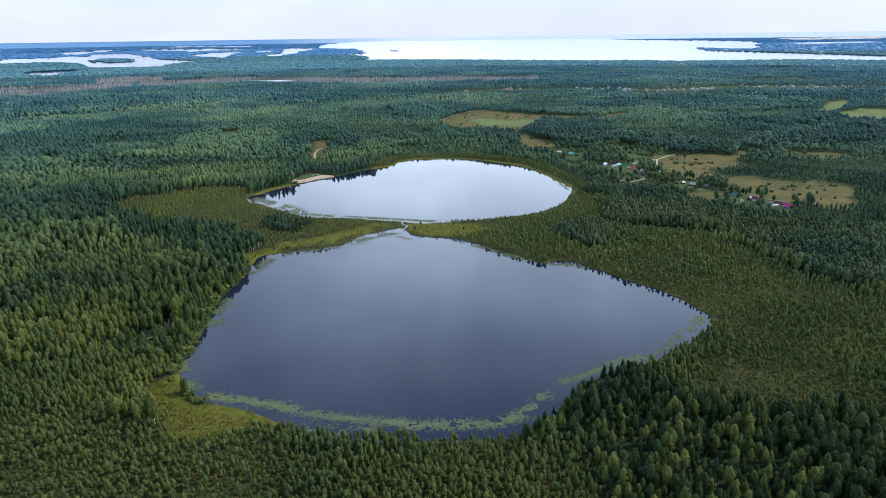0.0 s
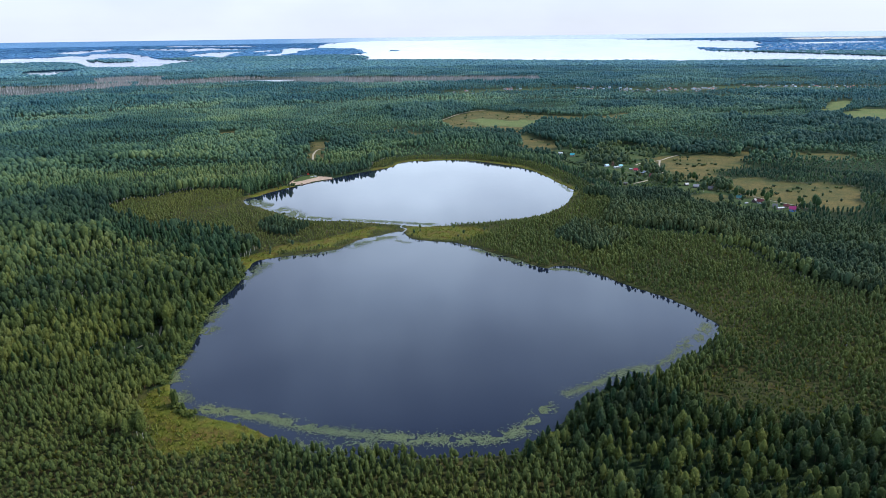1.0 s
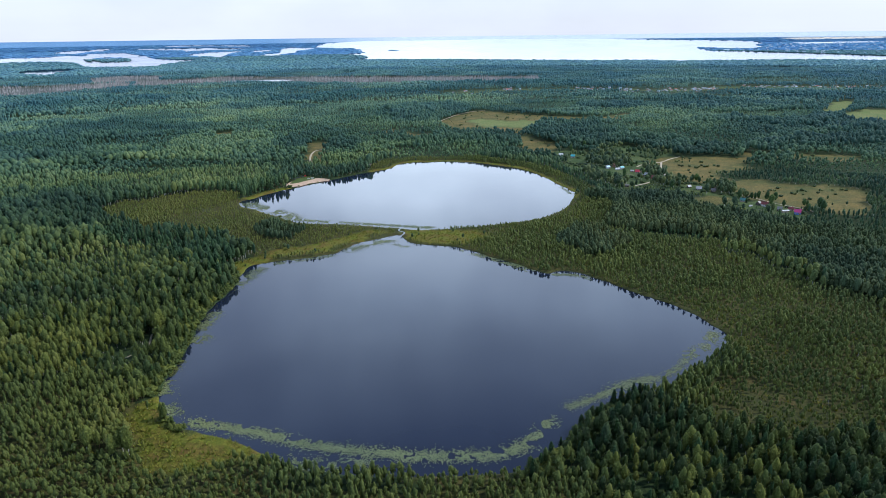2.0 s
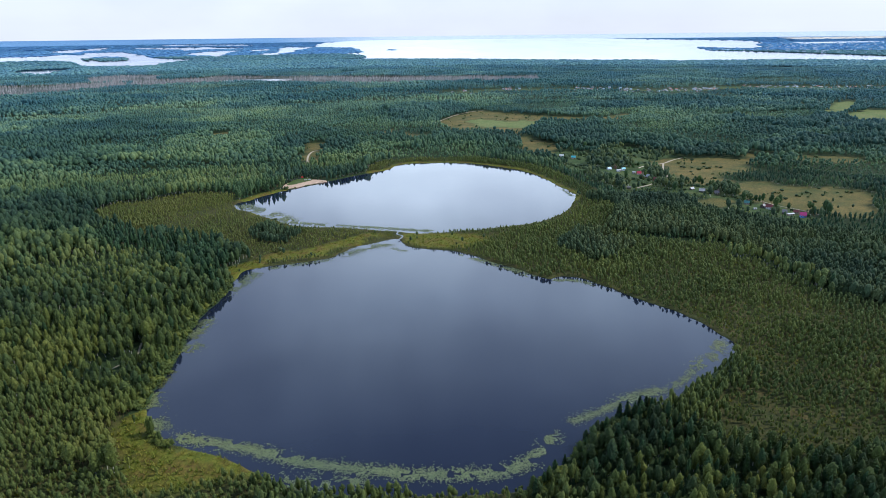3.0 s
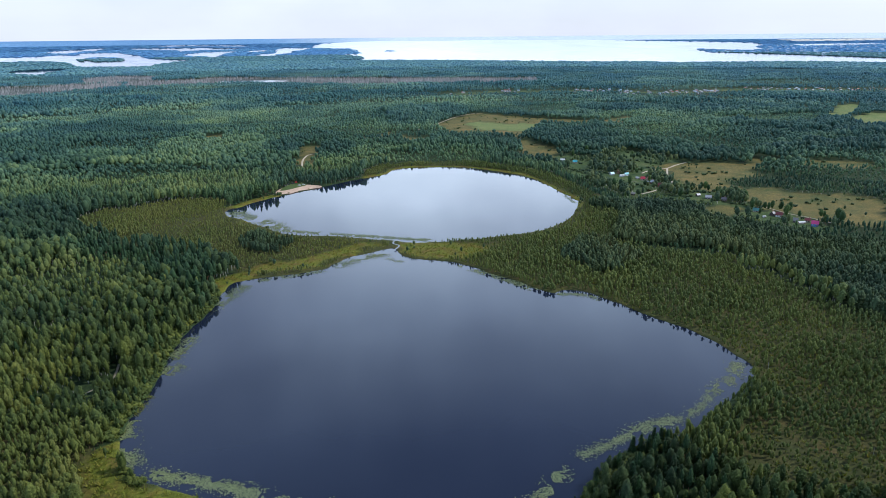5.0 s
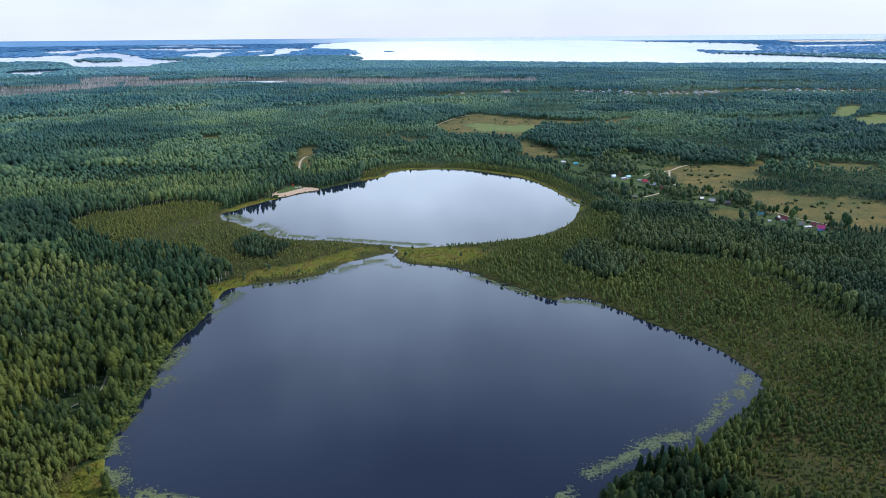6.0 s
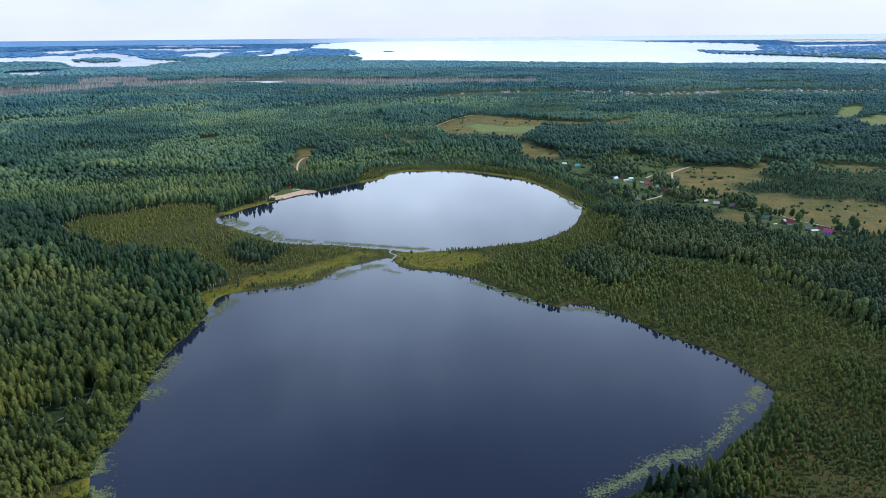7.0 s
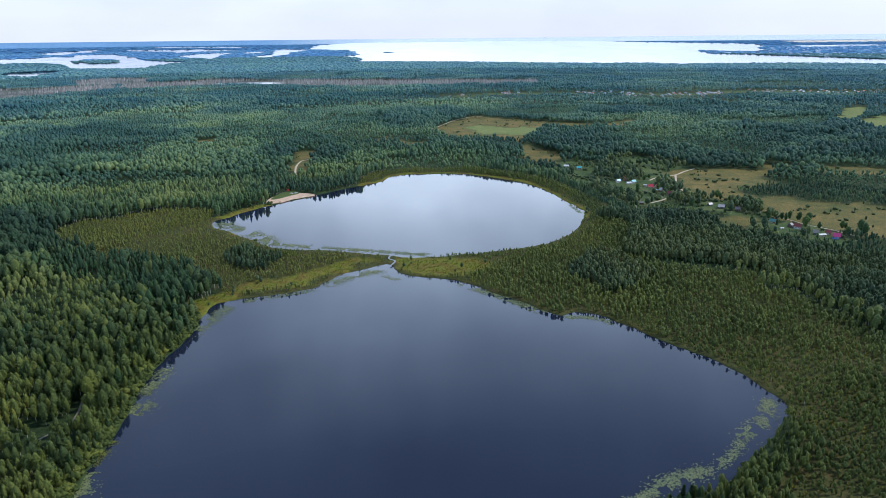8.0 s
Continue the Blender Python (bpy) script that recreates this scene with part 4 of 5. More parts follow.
def grow(name, maker, lod, x, y, size, leaf, bark, label, category, group, spread_out=1.0):
    """Single trees, each a thing with its trunk and crown; alike trees share their meshes."""
    models = []
    for k, ((tv, tf), (cv, cf)) in enumerate(variants(maker, lod, 8)):
        trunk = mesh_from("trunk", tv, tf, [bark])
        crown = mesh_from("crown", cv, cf, [leaf], tint=np.zeros(len(cv)), smooth=True)
        crown.attributes.new("single", "FLOAT", "POINT").data.foreach_set("value", np.ones(len(cv), np.float32))
        models.append((trunk, crown))
    first = {}
    for i in range(len(x)):
        k = int(RNG.integers(0, len(models)))
        m = pose(x[i], y[i], 0.1, 0, 0, float(RNG.uniform(0, 360)))
        if k not in first:
            tree = tagged(new(name), label, category, group)
            part("trunk", models[k][0], bark, tree)
            part("crown", models[k][1], leaf, tree)
            first[k] = tree
            tree.matrix_basis = m
        else:
            tree = copy_thing(first[k], m)
        tree.scale = (size[i] * spread_out, size[i] * spread_out, size[i])


def nearest(mask, x, y, px, py, n):
    """The n places of a mask that lie nearest to a spot of the plan."""
    idx = np.flatnonzero(mask)
    return idx[np.argsort(np.hypot(x[idx] - px, y[idx] - py))[:n]]


def stands(x, y, size, seed):
    """Forest stands as irregular cells with sharp edges: two values of each place's stand."""
    x, y = x + 0.3 * size * (vnoise(x, y, size * 0.5, seed) - 0.5), y + 0.3 * size * (vnoise(x, y, size * 0.5, seed + 1) - 0.5)
    ix, iy = np.floor(x / size), np.floor(y / size)
    best, one, two = np.full(x.shape, 1e9), np.zeros(x.shape), np.zeros(x.shape)
    for dx in (-1, 0, 1):
        for dy in (-1, 0, 1):
            jx, jy = ix + dx, iy + dy
            d = np.hypot((jx + lattice(jx, jy, seed + 2)) * size - x, (jy + lattice(jx, jy, seed + 3)) * size - y)
            near = d < best
            best = np.where(near, d, best)
            one, two = np.where(near, lattice(jx, jy, seed + 4), one), np.where(near, lattice(jx, jy, seed + 5), two)
    return one, two


def forest():
    for lod, r0, r1, step in ((0, 90, 310, 2.65), (1, 310, 650, 3.35), (2, 650, 1250, 4.2), (3, 1250, 2600, 7.4)):
        x, y = spread(r0, r1, step)
        kind, sd = land(x, y), shore_distance(x, y)
        free = clear(x, y, sd)
        u = RNG.uniform(0, 1, x.shape)
        stand = vnoise(x, y, 60, 51)              # stands of birch and of conifers
        gap = vnoise(x, y, 14, 52)
        tall = free & (kind == 0) & (u < np.where(gap > 0.14, 0.98, 0.3)) & (sd > 0.7)
        if lod == 3:
            from_road = away(x, y, FAR_ROAD[::4])
            tall &= (from_road > 30 + 30 * gap) | (u < 0.16)
        conifer = np.clip((stand - (0.66, 0.62, 0.5, 0.4)[lod]) * 6 + 0.35, (0.06, 0.1, 0.2, 0.3)[lod], 0.9)
        conifer = np.where(inside(x, y, DARK_STAND), 0.9, conifer)
        # Extra conifers darken the eastern near wood in place of shade.
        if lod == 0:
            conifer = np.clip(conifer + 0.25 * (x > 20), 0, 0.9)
        isc = RNG.uniform(0, 1, x.shape) < conifer
        pine = isc & (RNG.uniform(0, 1, x.shape) < (0.55, 0.85, 0.93, 0.9)[lod])
        east = np.clip((x - 60) / 60, 0, 1) * np.clip((y - 330) / 60, 0, 1) * np.clip((680 - y) / 80, 0, 1)
        h = (0.70 + 0.34 * vnoise(x, y, 40, 53)) * (0.8 + 0.4 * vnoise(x, y, (9, 11, 15, 30)[lod], 77)) * RNG.uniform((0.62, 0.66, 0.68, 0.7)[lod], (1.25, 1.2, 1.18, 1.16)[lod], x.shape) * np.clip(0.6 + sd / 14, 0, 1)
        h = h * (0.92, 0.9, 0.80, 0.9)[lod] * (1 - 0.42 * east)
        if lod == 3:
            h = h * np.clip(0.5 + from_road / 300, 0.5, 1)
        # felled and regrown stands, lower and lighter than the old wood
        age = vnoise(x + 40 * vnoise(x, y, 50, 57), y * 1.3, 150, 56) + 0.3 * (vnoise(x, y * 1.3, 50, 58) - 0.5)
        young = np.clip((age - 0.56) * 14, 0, 1) * ((sd > 30) | (lod > 1))
        old = np.clip((0.36 - age) * 14, 0, 1)
        plot, mood = stands(x, y * 1.2, (60, 75, 110, 190)[lod], 90)
        h = h * (1 - 0.24 * young + 0.12 * old) * (1 + (0.2, 0.42, 0.6, 0.6)[lod] * (plot - 0.55))
        # Shade over the wood to the east is put into its tone.
        tone = 0.36 + (0.42 if lod < 2 else 0.28) * young - 0.3 * old - 0.12 * np.clip((x - 60) / 80, 0, 1) * np.clip((y - 300) / 150, 0, 1) + 0.35 * (vnoise(x, y, 90, 59) - 0.5) + (0.3, 0.5, 0.6, 0.6)[lod] * (mood - 0.5)
        # The near eastern trees carry painted shade as a darker tone.
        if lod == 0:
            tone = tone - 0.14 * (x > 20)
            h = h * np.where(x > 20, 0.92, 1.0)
        slim = (1.0, 1.05, 1.2, 1.75)[lod]
        b, p, c = tall & ~isc, tall & pine, tall & isc & ~pine
        # Distance sets how much of the haze colouring each tree takes.
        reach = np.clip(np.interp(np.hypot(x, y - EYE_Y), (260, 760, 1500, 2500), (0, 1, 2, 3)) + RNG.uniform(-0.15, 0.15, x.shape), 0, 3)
        where = ("by the lake", "beyond the lake shore", "round the village", "towards the reservoir")[lod]
        if lod == 0:
            one = nearest(b & (x > 0), x, y, 70, 160, 290)
            grow("birch", birch_tree, 0, x[one], y[one], h[one], BIRCH, BARK, "tall leafy birch with a pale trunk in dense wood", "birch", "birches by the near shore")
            b[one] = False
            one = nearest(c & (x > 0), x, y, 70, 160, 90)
            grow("spruce", spruce_tree, 0, x[one], y[one], h[one] * 0.95, SPRUCE, PINEBARK, "dark green spruce standing among birches", "spruce", "spruces by the near shore")
            c[one] = False
            one = nearest(p & (x < 0), x, y, -130, 230, 120)
            grow("pine", pine_tree, 0, x[one], y[one], h[one] * 0.95, SPRUCE, PINEBARK, "tall dark green pine above the lake shore", "pine", "pines by the west shore")
            p[one] = False
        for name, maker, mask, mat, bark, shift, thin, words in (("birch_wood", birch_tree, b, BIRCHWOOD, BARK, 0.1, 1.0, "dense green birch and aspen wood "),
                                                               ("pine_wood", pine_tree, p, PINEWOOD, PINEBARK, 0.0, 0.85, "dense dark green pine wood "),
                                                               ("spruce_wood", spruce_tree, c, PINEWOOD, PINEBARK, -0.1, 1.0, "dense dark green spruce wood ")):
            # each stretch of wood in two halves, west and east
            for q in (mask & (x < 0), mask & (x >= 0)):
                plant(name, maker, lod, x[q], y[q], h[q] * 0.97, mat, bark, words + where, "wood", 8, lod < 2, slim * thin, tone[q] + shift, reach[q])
        few = free & (((kind == 2) & (u < np.where(y > 430, 0.22, 0.06))) | ((kind == 7) & (u < 0.85) & (gap > 0.58)) | ((kind == 3) & (u < 0.02) & (lod < 3)))
        plant("young_birches", birch_tree, max(lod, 1), x[few], y[few], np.where(kind[few] == 7, 2.3, 1.0) * RNG.uniform(0.16, 0.36, int(few.sum())), YOUNGPINE if lod else BIRCH, BARK, "thin young birches standing in sedge and grass", "birches", 6, lod < 2, 1.5 if lod == 1 else 1.0)
        shrub = (free & (kind == 3) & (u > 0.88) & (gap > 0.62)) | (free & (kind == 7) & (u > 0.35) & (gap > 0.42) & (gap < 0.6)) 
        if lod < 3:
            plant("shrubs", bush, 0, x[shrub], y[shrub], RNG.uniform(0.5, 1.3, int(shrub.sum())), YOUNGPINE if lod else BIRCH, BARK, "low green willow shrubs at the wood's edge", "shrubs", 5, False)
    # willows and young birches crowd the wooded shores
    for r0, r1, step in ((90, 330, 1.5), (330, 560, 2.2)):
        x, y = spread(r0, r1, step)
        sd = shore_distance(x, y)
        near = (sd > 0.2) & (sd < 5.0)
        x, y, sd = x[near], y[near], sd[near]
        ok = (land(x, y) == 0) & ~inside(x, y, BEACH) & (RNG.uniform(0, 1, x.shape) < 0.8)
        x, y, sd = x[ok], y[ok], sd[ok]
        plant("shrubs", bush, 0, x, y, (0.75 + 0.2 * sd) * RNG.uniform(0.6, 1.3, x.shape), BIRCH, BARK, "green willow shrubs crowding the lake shore", "shrubs", 5, False, 1.0,
              RNG.uniform(0.3, 0.7, x.shape))
    # stunted pines of the bog
    for lod, r0, r1, step in ((0, 90, 300, 1.75), (1, 300, 720, 1.8)):
        x, y = spread(r0, r1, step)
        kind, sd = land(x, y), shore_distance(x, y)
        u = RNG.uniform(0, 1, x.shape)
        thick = 0.6 * vnoise(x, y, 30, 54) + 0.4 * vnoise(x, y, 9, 55)
        bog = (kind == 1) & (sd > 0.7) & (u < (0.6 + 0.75 * thick)) & (away(x, y, BROOK) > 2.5)
        size = (0.38 + 0.42 * thick) * RNG.uniform(0.5, 1.35, x.shape)
        south = (y < 185) & (x < 20)
        size = size * np.where((x < 0) & (y > 330), 0.86, 1.0 if lod == 0 else 1.1) * np.where(south, 1.05, np.where(y > 380, np.clip(0.5 + sd / 22, 0, 1), 1.0))
        bare = bog & (RNG.uniform(0, 1, x.shape) < 0.005)
        bog &= ~bare
        if lod == 0:
            one = nearest(bog & (x < 10), x, y, -70, 168, 290)
            grow("bog_pine", bog_pine, 0, x[one], y[one], size[one], BOGPINE, PINEBARK, "stunted bog pine with a thin bare stem", "pine", "pines of the south bog")
            bog[one] = False
            plant("bare_pines", bare_tree, 0, x[bare], y[bare], RNG.uniform(0.22, 0.42, int(bare.sum())), BARK, DEADWOOD, "bare grey dead pine stems in bog", "dead pines")
        plant("bog_pines", bog_pine, lod, x[bog], y[bog], size[bog], BOGPINE, PINEBARK, "stunted green pines scattered over brown bog", "pines", 8, True, (1.0, 1.2)[lod], 0.12 + 0.6 * vnoise(x[bog], y[bog], 26, 79) + 0.45 * ((x[bog] < 0) & (y[bog] > 330)))
    # dense young pines between the bog and the village, and the dark clumps in the bog
    x, y = spread(90, 640, 1.95)
    kind, sd = land(x, y), shore_distance(x, y)
    ok = clear(x, y, sd) & ((kind == 9) | (kind == 5)) & (RNG.uniform(0, 1, x.shape) < 0.95)
    x, y, kind = x[ok], y[ok], kind[ok]
    h = (0.27 + 0.13 * (y > 300) + (0.18 + 0.08 * (y > 300)) * vnoise(x, y, 36, 66) + 0.2 * vnoise(x, y, 11, 67)) * RNG.uniform(0.75, 1.25, x.shape)
    h = h * np.where(kind == 5, 0.74, 1.0)
    tone = 0.42 + 0.9 * (vnoise(x, y, 50, 68) - 0.45)
    for mask, leaf, name, words in (((kind == 9) & (y > 300), YOUNGPINE, "young_pines", "dense stand of young green pines"), ((kind == 9) & (y <= 300), BOGPINE, "young_pines", "young light green pines by the lake"), (kind == 5, YOUNGPINE, "young_spruces", "dark clump of young conifers in bog")):
        close = np.hypot(x, y - EYE_Y) < 260
        some = RNG.uniform(0, 1, x.shape) < 0.6
        plant(name, bog_pine, 0, x[mask & close], y[mask & close], h[mask & close] * 2.1, leaf, PINEBARK, words, "pines", 8, True, 0.8, tone[mask & close])
        for maker, m in ((birch_tree, mask & ~close & some), (spruce_tree, mask & ~close & ~some)):
            plant(name, maker, 1, x[m], y[m], h[m], leaf, PINEBARK, words, "pines", 8, False, 1.0, tone[m])
    # drowned wood with bare stems
    x, y = spread(1500, 2500, 8.5)
    ok = (land(x, y) == 4) & (vnoise(x, y * 2, 90, 63) > 0.34)
    x, y = x[ok], y[ok]
    plant("dead_wood", bare_tree, 1, x, y, RNG.uniform(0.45, 0.85, x.shape), BARK, DEADWOOD, "drowned grey dead trees standing in pale swamp", "dead trees", 6, True, 2.6)
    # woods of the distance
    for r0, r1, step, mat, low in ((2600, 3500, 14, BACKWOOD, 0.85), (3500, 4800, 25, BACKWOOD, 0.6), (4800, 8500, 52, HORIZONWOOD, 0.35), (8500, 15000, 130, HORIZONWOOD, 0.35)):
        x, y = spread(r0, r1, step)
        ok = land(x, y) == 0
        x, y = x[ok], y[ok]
        plant("backdrop_wood", birch_tree, 3, x, y, RNG.uniform(0.8, 1.25, x.shape) * low, mat, BARK, "distant woods along the reservoir, tinted blue with haze", "wood", 6, False, step / 4.2 / low)
    # sedge tussocks
    for r0, r1, step in ((90, 330, 1.4), (330, 480, 2.0), (480, 660, 2.4)):
        x, y = spread(r0, r1, step)
        sd = shore_distance(x, y)
        kind = land(x, y)
        u = RNG.uniform(0, 1, x.shape)
        ok = (sd > 0.4) & (away(x, y, BROOK) > 2.0) & (((kind == 2) & (u < 0.8)) | ((sd < 1.8) & (kind == 0) & (u < 0.6)) | ((kind == 1) & (u < 0.22)))
        plant("sedge", tuft, 0, x[ok], y[ok], RNG.uniform(0.7, 1.5, int(ok.sum())), SEDGE, BARK, "yellow-green sedge tussocks along the water", "sedge", 8, False, 1.4)


forest()


# ---------------------------------------------------------------- water lilies
def lilies(line, wide, dense, label, mat=LILY):
    p = spline(line, 1.0, False)
    n = int(len(p) * wide * dense * 6.0)
    k = RNG.integers(0, len(p), n)
    x = p[k, 0] + RNG.normal(0, wide * 0.36, n)
    y = p[k, 1] + RNG.normal(0, wide * 0.36, n)
    sd = shore_distance(x, y)
    ok = (sd < 0.3) & (vnoise(x, y, 3.5, 71) > 0.24) & (vnoise(x, y, 10, 73) > 0.2) & (vnoise(x, y, 1.4, 72) > 0.18)
    x, y = x[ok], y[ok]
    n = len(x)
    if not n:
        return
    a = np.arange(5) * 1.2566
    r = RNG.uniform(0.10, 0.26, (n, 1)) * (1 + RNG.uniform(-0.2, 0.2, (n, 5)))
    v = np.stack([x[:, None] + r * np.cos(a), y[:, None] + r * np.sin(a), np.broadcast_to(RNG.uniform(0.02, 0.07, (n, 1)), (n, 5)) + RNG.uniform(0, 0.02, (n, 5))], 2).reshape(-1, 3)
    f = np.array([(0, 1, 2), (0, 2, 3), (0, 3, 4)])
    f = (f[None] + (np.arange(n) * 5)[:, None, None]).reshape(-1, 3)
    tagged(new("water_lilies", mesh_from("water_lilies", v, f, [mat], tint=np.repeat(RNG.uniform(0, 1, n), 5))), label, "water lilies", kind="stuff")


SHORE_LEAVES = "yellow-green floating leaves crowding the wooded shore"
PALE = "pale green water lily leaves floating along the shore"
lilies([(-86, 205), (-62, 199), (-40, 191), (-15, 187)], 4.2, 3.6, "long drifting belt of pale green water lily leaves")
lilies([(-50, 183), (-40, 182), (-26, 183)], 5.0, 2.6, PALE)
lilies([(-14, 186), (2, 186), (15, 187), (25, 194), (32, 205)], 4.6, 3.2, PALE)
lilies([(40, 213), (48, 218), (57, 223)], 3.4, 2.4, PALE)
lilies([(58, 225), (66, 229), (74, 232)], 4.4, 3.0, PALE)
lilies([(78, 234), (86, 241), (90, 246)], 3.0, 1.8, PALE)
lilies([(92, 249), (98, 254), (104, 258)], 4.6, 2.0, PALE)
lilies([(106, 263), (110, 270)], 4.4, 2.2, PALE)
lilies([(-106, 232), (-103, 224), (-100, 216), (-94, 210)], 5.5, 3.2, PALE)
lilies([(-108, 252), (-106, 260), (-107, 268), (-103, 270)], 5.0, 2.8, PALE)
lilies([(-109, 279), (-107, 287), (-108, 296)], 4.5, 2.4, PALE)
lilies([(-109, 328), (-106, 342), (-103, 356)], 6.0, 2.0, PALE)
lilies([(-96, 364), (-84, 370), (-68, 377)], 4.0, 1.6, PALE)
lilies([(-60, 386), (-48, 398), (-36, 407)], 6.5, 2.2, PALE)
lilies([(-34, 398), (-26, 392)], 4.0, 1.0, PALE)
lilies([(8, 386), (18, 374), (30, 363), (43, 349)], 4.2, 3.4, PALE)
lilies([(54, 342), (64, 341), (73, 335)], 3.0, 2.6, PALE)
lilies([(-154, 505), (-138, 490), (-118, 472), (-108, 458)], 9.0, 2.8, PALE)
lilies([(-104, 456), (-84, 450), (-50, 442), (-12, 433)], 4.5, 2.8, PALE)
lilies([(-107.3, 222.0), (-106.7, 229.8)], 4.5, 3.4, SHORE_LEAVES, SHORELILY)
lilies([(-106.4, 237.1), (-106.1, 243.3)], 3.6, 3.0, SHORE_LEAVES, SHORELILY)
lilies([(-105.6, 248.6), (-104.8, 256.2)], 3.8, 3.4, SHORE_LEAVES, SHORELILY)
lilies([(-104.6, 261.5), (-104.9, 266.4)], 2.6, 2.0, SHORE_LEAVES, SHORELILY)
lilies([(-106.3, 276.8), (-106.6, 282.3)], 2.6, 1.6, SHORE_LEAVES, SHORELILY)
lilies([(92, 550), (95, 525)], 3.0, 1.6, PALE)


# ---------------------------------------------------------------- village
def coat(name, c, rough=0.7, scale=1.2, metal=0.0):
    return plain(name, tuple(v * 0.82 for v in c), tuple(min(1, v * 1.12) for v in c), scale, rough, 0.4, 0.0, metal)


PANE, _, pb = material("window_glass", 0.05, 0.5)
pb.inputs["Base Color"].default_value = (0.02, 0.025, 0.03, 1)
FRAMES = coat("white_frame", (0.75, 0.75, 0.72))
BRICKS = coat("chimney_brick", (0.32, 0.16, 0.11))
PAINTS = {}


def paint(kind, c):
    if (kind, c) not in PAINTS:
        PAINTS[(kind, c)] = coat(kind, c, 0.45 if kind == "roof_metal" else 0.8)
    return PAINTS[(kind, c)]


def slab_roof(w, d, wall, rise, over, thick):
    """Two pitched slabs that meet at a ridge along x."""
    bm = bmesh.new()
    x = w / 2 + over
    for sgn in (1, -1):
        y0, z0 = sgn * (d / 2 + over), wall - rise * over / (d / 2)
        y1, z1 = 0.0, wall + rise
        a = [(-x, y0, z0), (x, y0, z0), (x, y1, z1), (-x, y1, z1)]
        lo = [bm.verts.new(p) for p in a]
        hi = [bm.verts.new((p[0], p[1], p[2] + thick)) for p in a]
        order = (0, 1, 2, 3)
        bm.faces.new([hi[i] for i in order])
        bm.faces.new([lo[i] for i in reversed(order)])
        for i in range(4):
            j = (i + 1) % 4
            bm.faces.new([lo[i], lo[j], hi[j], hi[i]])
    bmesh.ops.recalc_face_normals(bm, faces=bm.faces)
    return bm


def house(x, y, turn, w, d, wall, rise, wall_c, roof_c, label, windows=2, chimney=True, category="house"):
    ob = tagged(new("house" if category == "house" else "shed"), label, category, "houses of the village")
    ob.matrix_basis = pose(x, y, 0.2, 0, 0, turn) @ Matrix.Scale(1 / U, 4)
    w, d, wall, rise = w * 0.74, d * 0.74, wall * 0.9, rise * 0.85
    bm = bmesh.new()
    box(bm, -w / 2, -d / 2, 0, w / 2, d / 2, wall)
    for sx in (-w / 2, w / 2 - 0.15):
        vs = [bm.verts.new(p) for p in ((sx, -d / 2, wall), (sx, d / 2, wall), (sx, 0, wall + rise), (sx + 0.15, -d / 2, wall), (sx + 0.15, d / 2, wall), (sx + 0.15, 0, wall + rise))]
        for f in ((0, 2, 1), (3, 4, 5), (0, 1, 4, 3), (1, 2, 5, 4), (2, 0, 3, 5)):
            bm.faces.new([vs[i] for i in f])
    bmesh.ops.recalc_face_normals(bm, faces=bm.faces)
    part("wall", bm, paint("wall_boards", wall_c), ob)
    part("roof", slab_roof(w, d, wall, rise, 0.4, 0.12), paint("roof_metal", roof_c), ob, "pitched roof of painted sheet metal")
    for k in range(windows):
        wx = -w / 2 + w * (k + 0.75) / (windows + 0.5)
        for side in (-1, 1):
            bm = bmesh.new()
            ys = side * (d / 2 + 0.03)
            for a, b, c, e in ((-0.6, -0.48, 0.9, 2.2), (0.48, 0.6, 0.9, 2.2), (-0.48, 0.48, 0.9, 1.02), (-0.48, 0.48, 2.08, 2.2)):
                box(bm, wx + a, min(ys, ys + side * 0.06), c, wx + b, max(ys, ys + side * 0.06), e)
            win = part("window", bm, FRAMES, ob, "white framed window")
            bm = bmesh.new()
            box(bm, wx - 0.48, min(ys, ys + side * 0.02), 1.02, wx + 0.48, max(ys, ys + side * 0.02), 2.08)
            part("pane", bm, PANE, win)
    bm = bmesh.new()
    box(bm, w / 2 - 1.3, -d / 2 - 0.06, 0.1, w / 2 - 0.5, -d / 2 - 0.01, 2.05)
    part("door", bm, paint("door_boards", (0.18, 0.11, 0.07)), ob, "brown board door")
    if chimney:
        bm = bmesh.new()
        box(bm, w * 0.15, 0.3, wall + rise * 0.5, w * 0.15 + 0.6, 0.9, wall + rise + 0.9)
        box(bm, w * 0.15 - 0.08, 0.22, wall + rise + 0.9, w * 0.15 + 0.68, 0.98, wall + rise + 1.02)
        part("chimney", bm, BRICKS, ob, "brick chimney")
    return ob


RED, MAROON, MAGENTA, CYAN, TEAL, SILVER, GREY, WHITE = (0.48, 0.05, 0.08), (0.13, 0.035, 0.04), (0.38, 0.045, 0.16), (0.08, 0.38, 0.45), (0.05, 0.15, 0.15), (0.34, 0.40, 0.48), (0.18, 0.18, 0.19), (0.52, 0.54, 0.56)
LOGS, BLUE, DARK, CREAM = (0.17, 0.11, 0.07), (0.10, 0.22, 0.55), (0.07, 0.06, 0.055), (0.36, 0.30, 0.23)
house(115, 696, -15, 9, 6, 2.6, 1.8, WHITE, (0.60, 0.62, 0.64), "low white house with a pale grey roof")
house(125, 684, -15, 8.5, 7, 3.0, 2.6, CREAM, CYAN, "cream house with a bright turquoise metal roof")
house(147, 625, 20, 7, 6, 2.8, 2.2, WHITE, (0.48, 0.66, 0.85), "white house with a pale blue metal roof")
house(154, 631, 70, 6, 6, 2.8, 3.0, LOGS, MAROON, "log house with a steep dark brown roof")
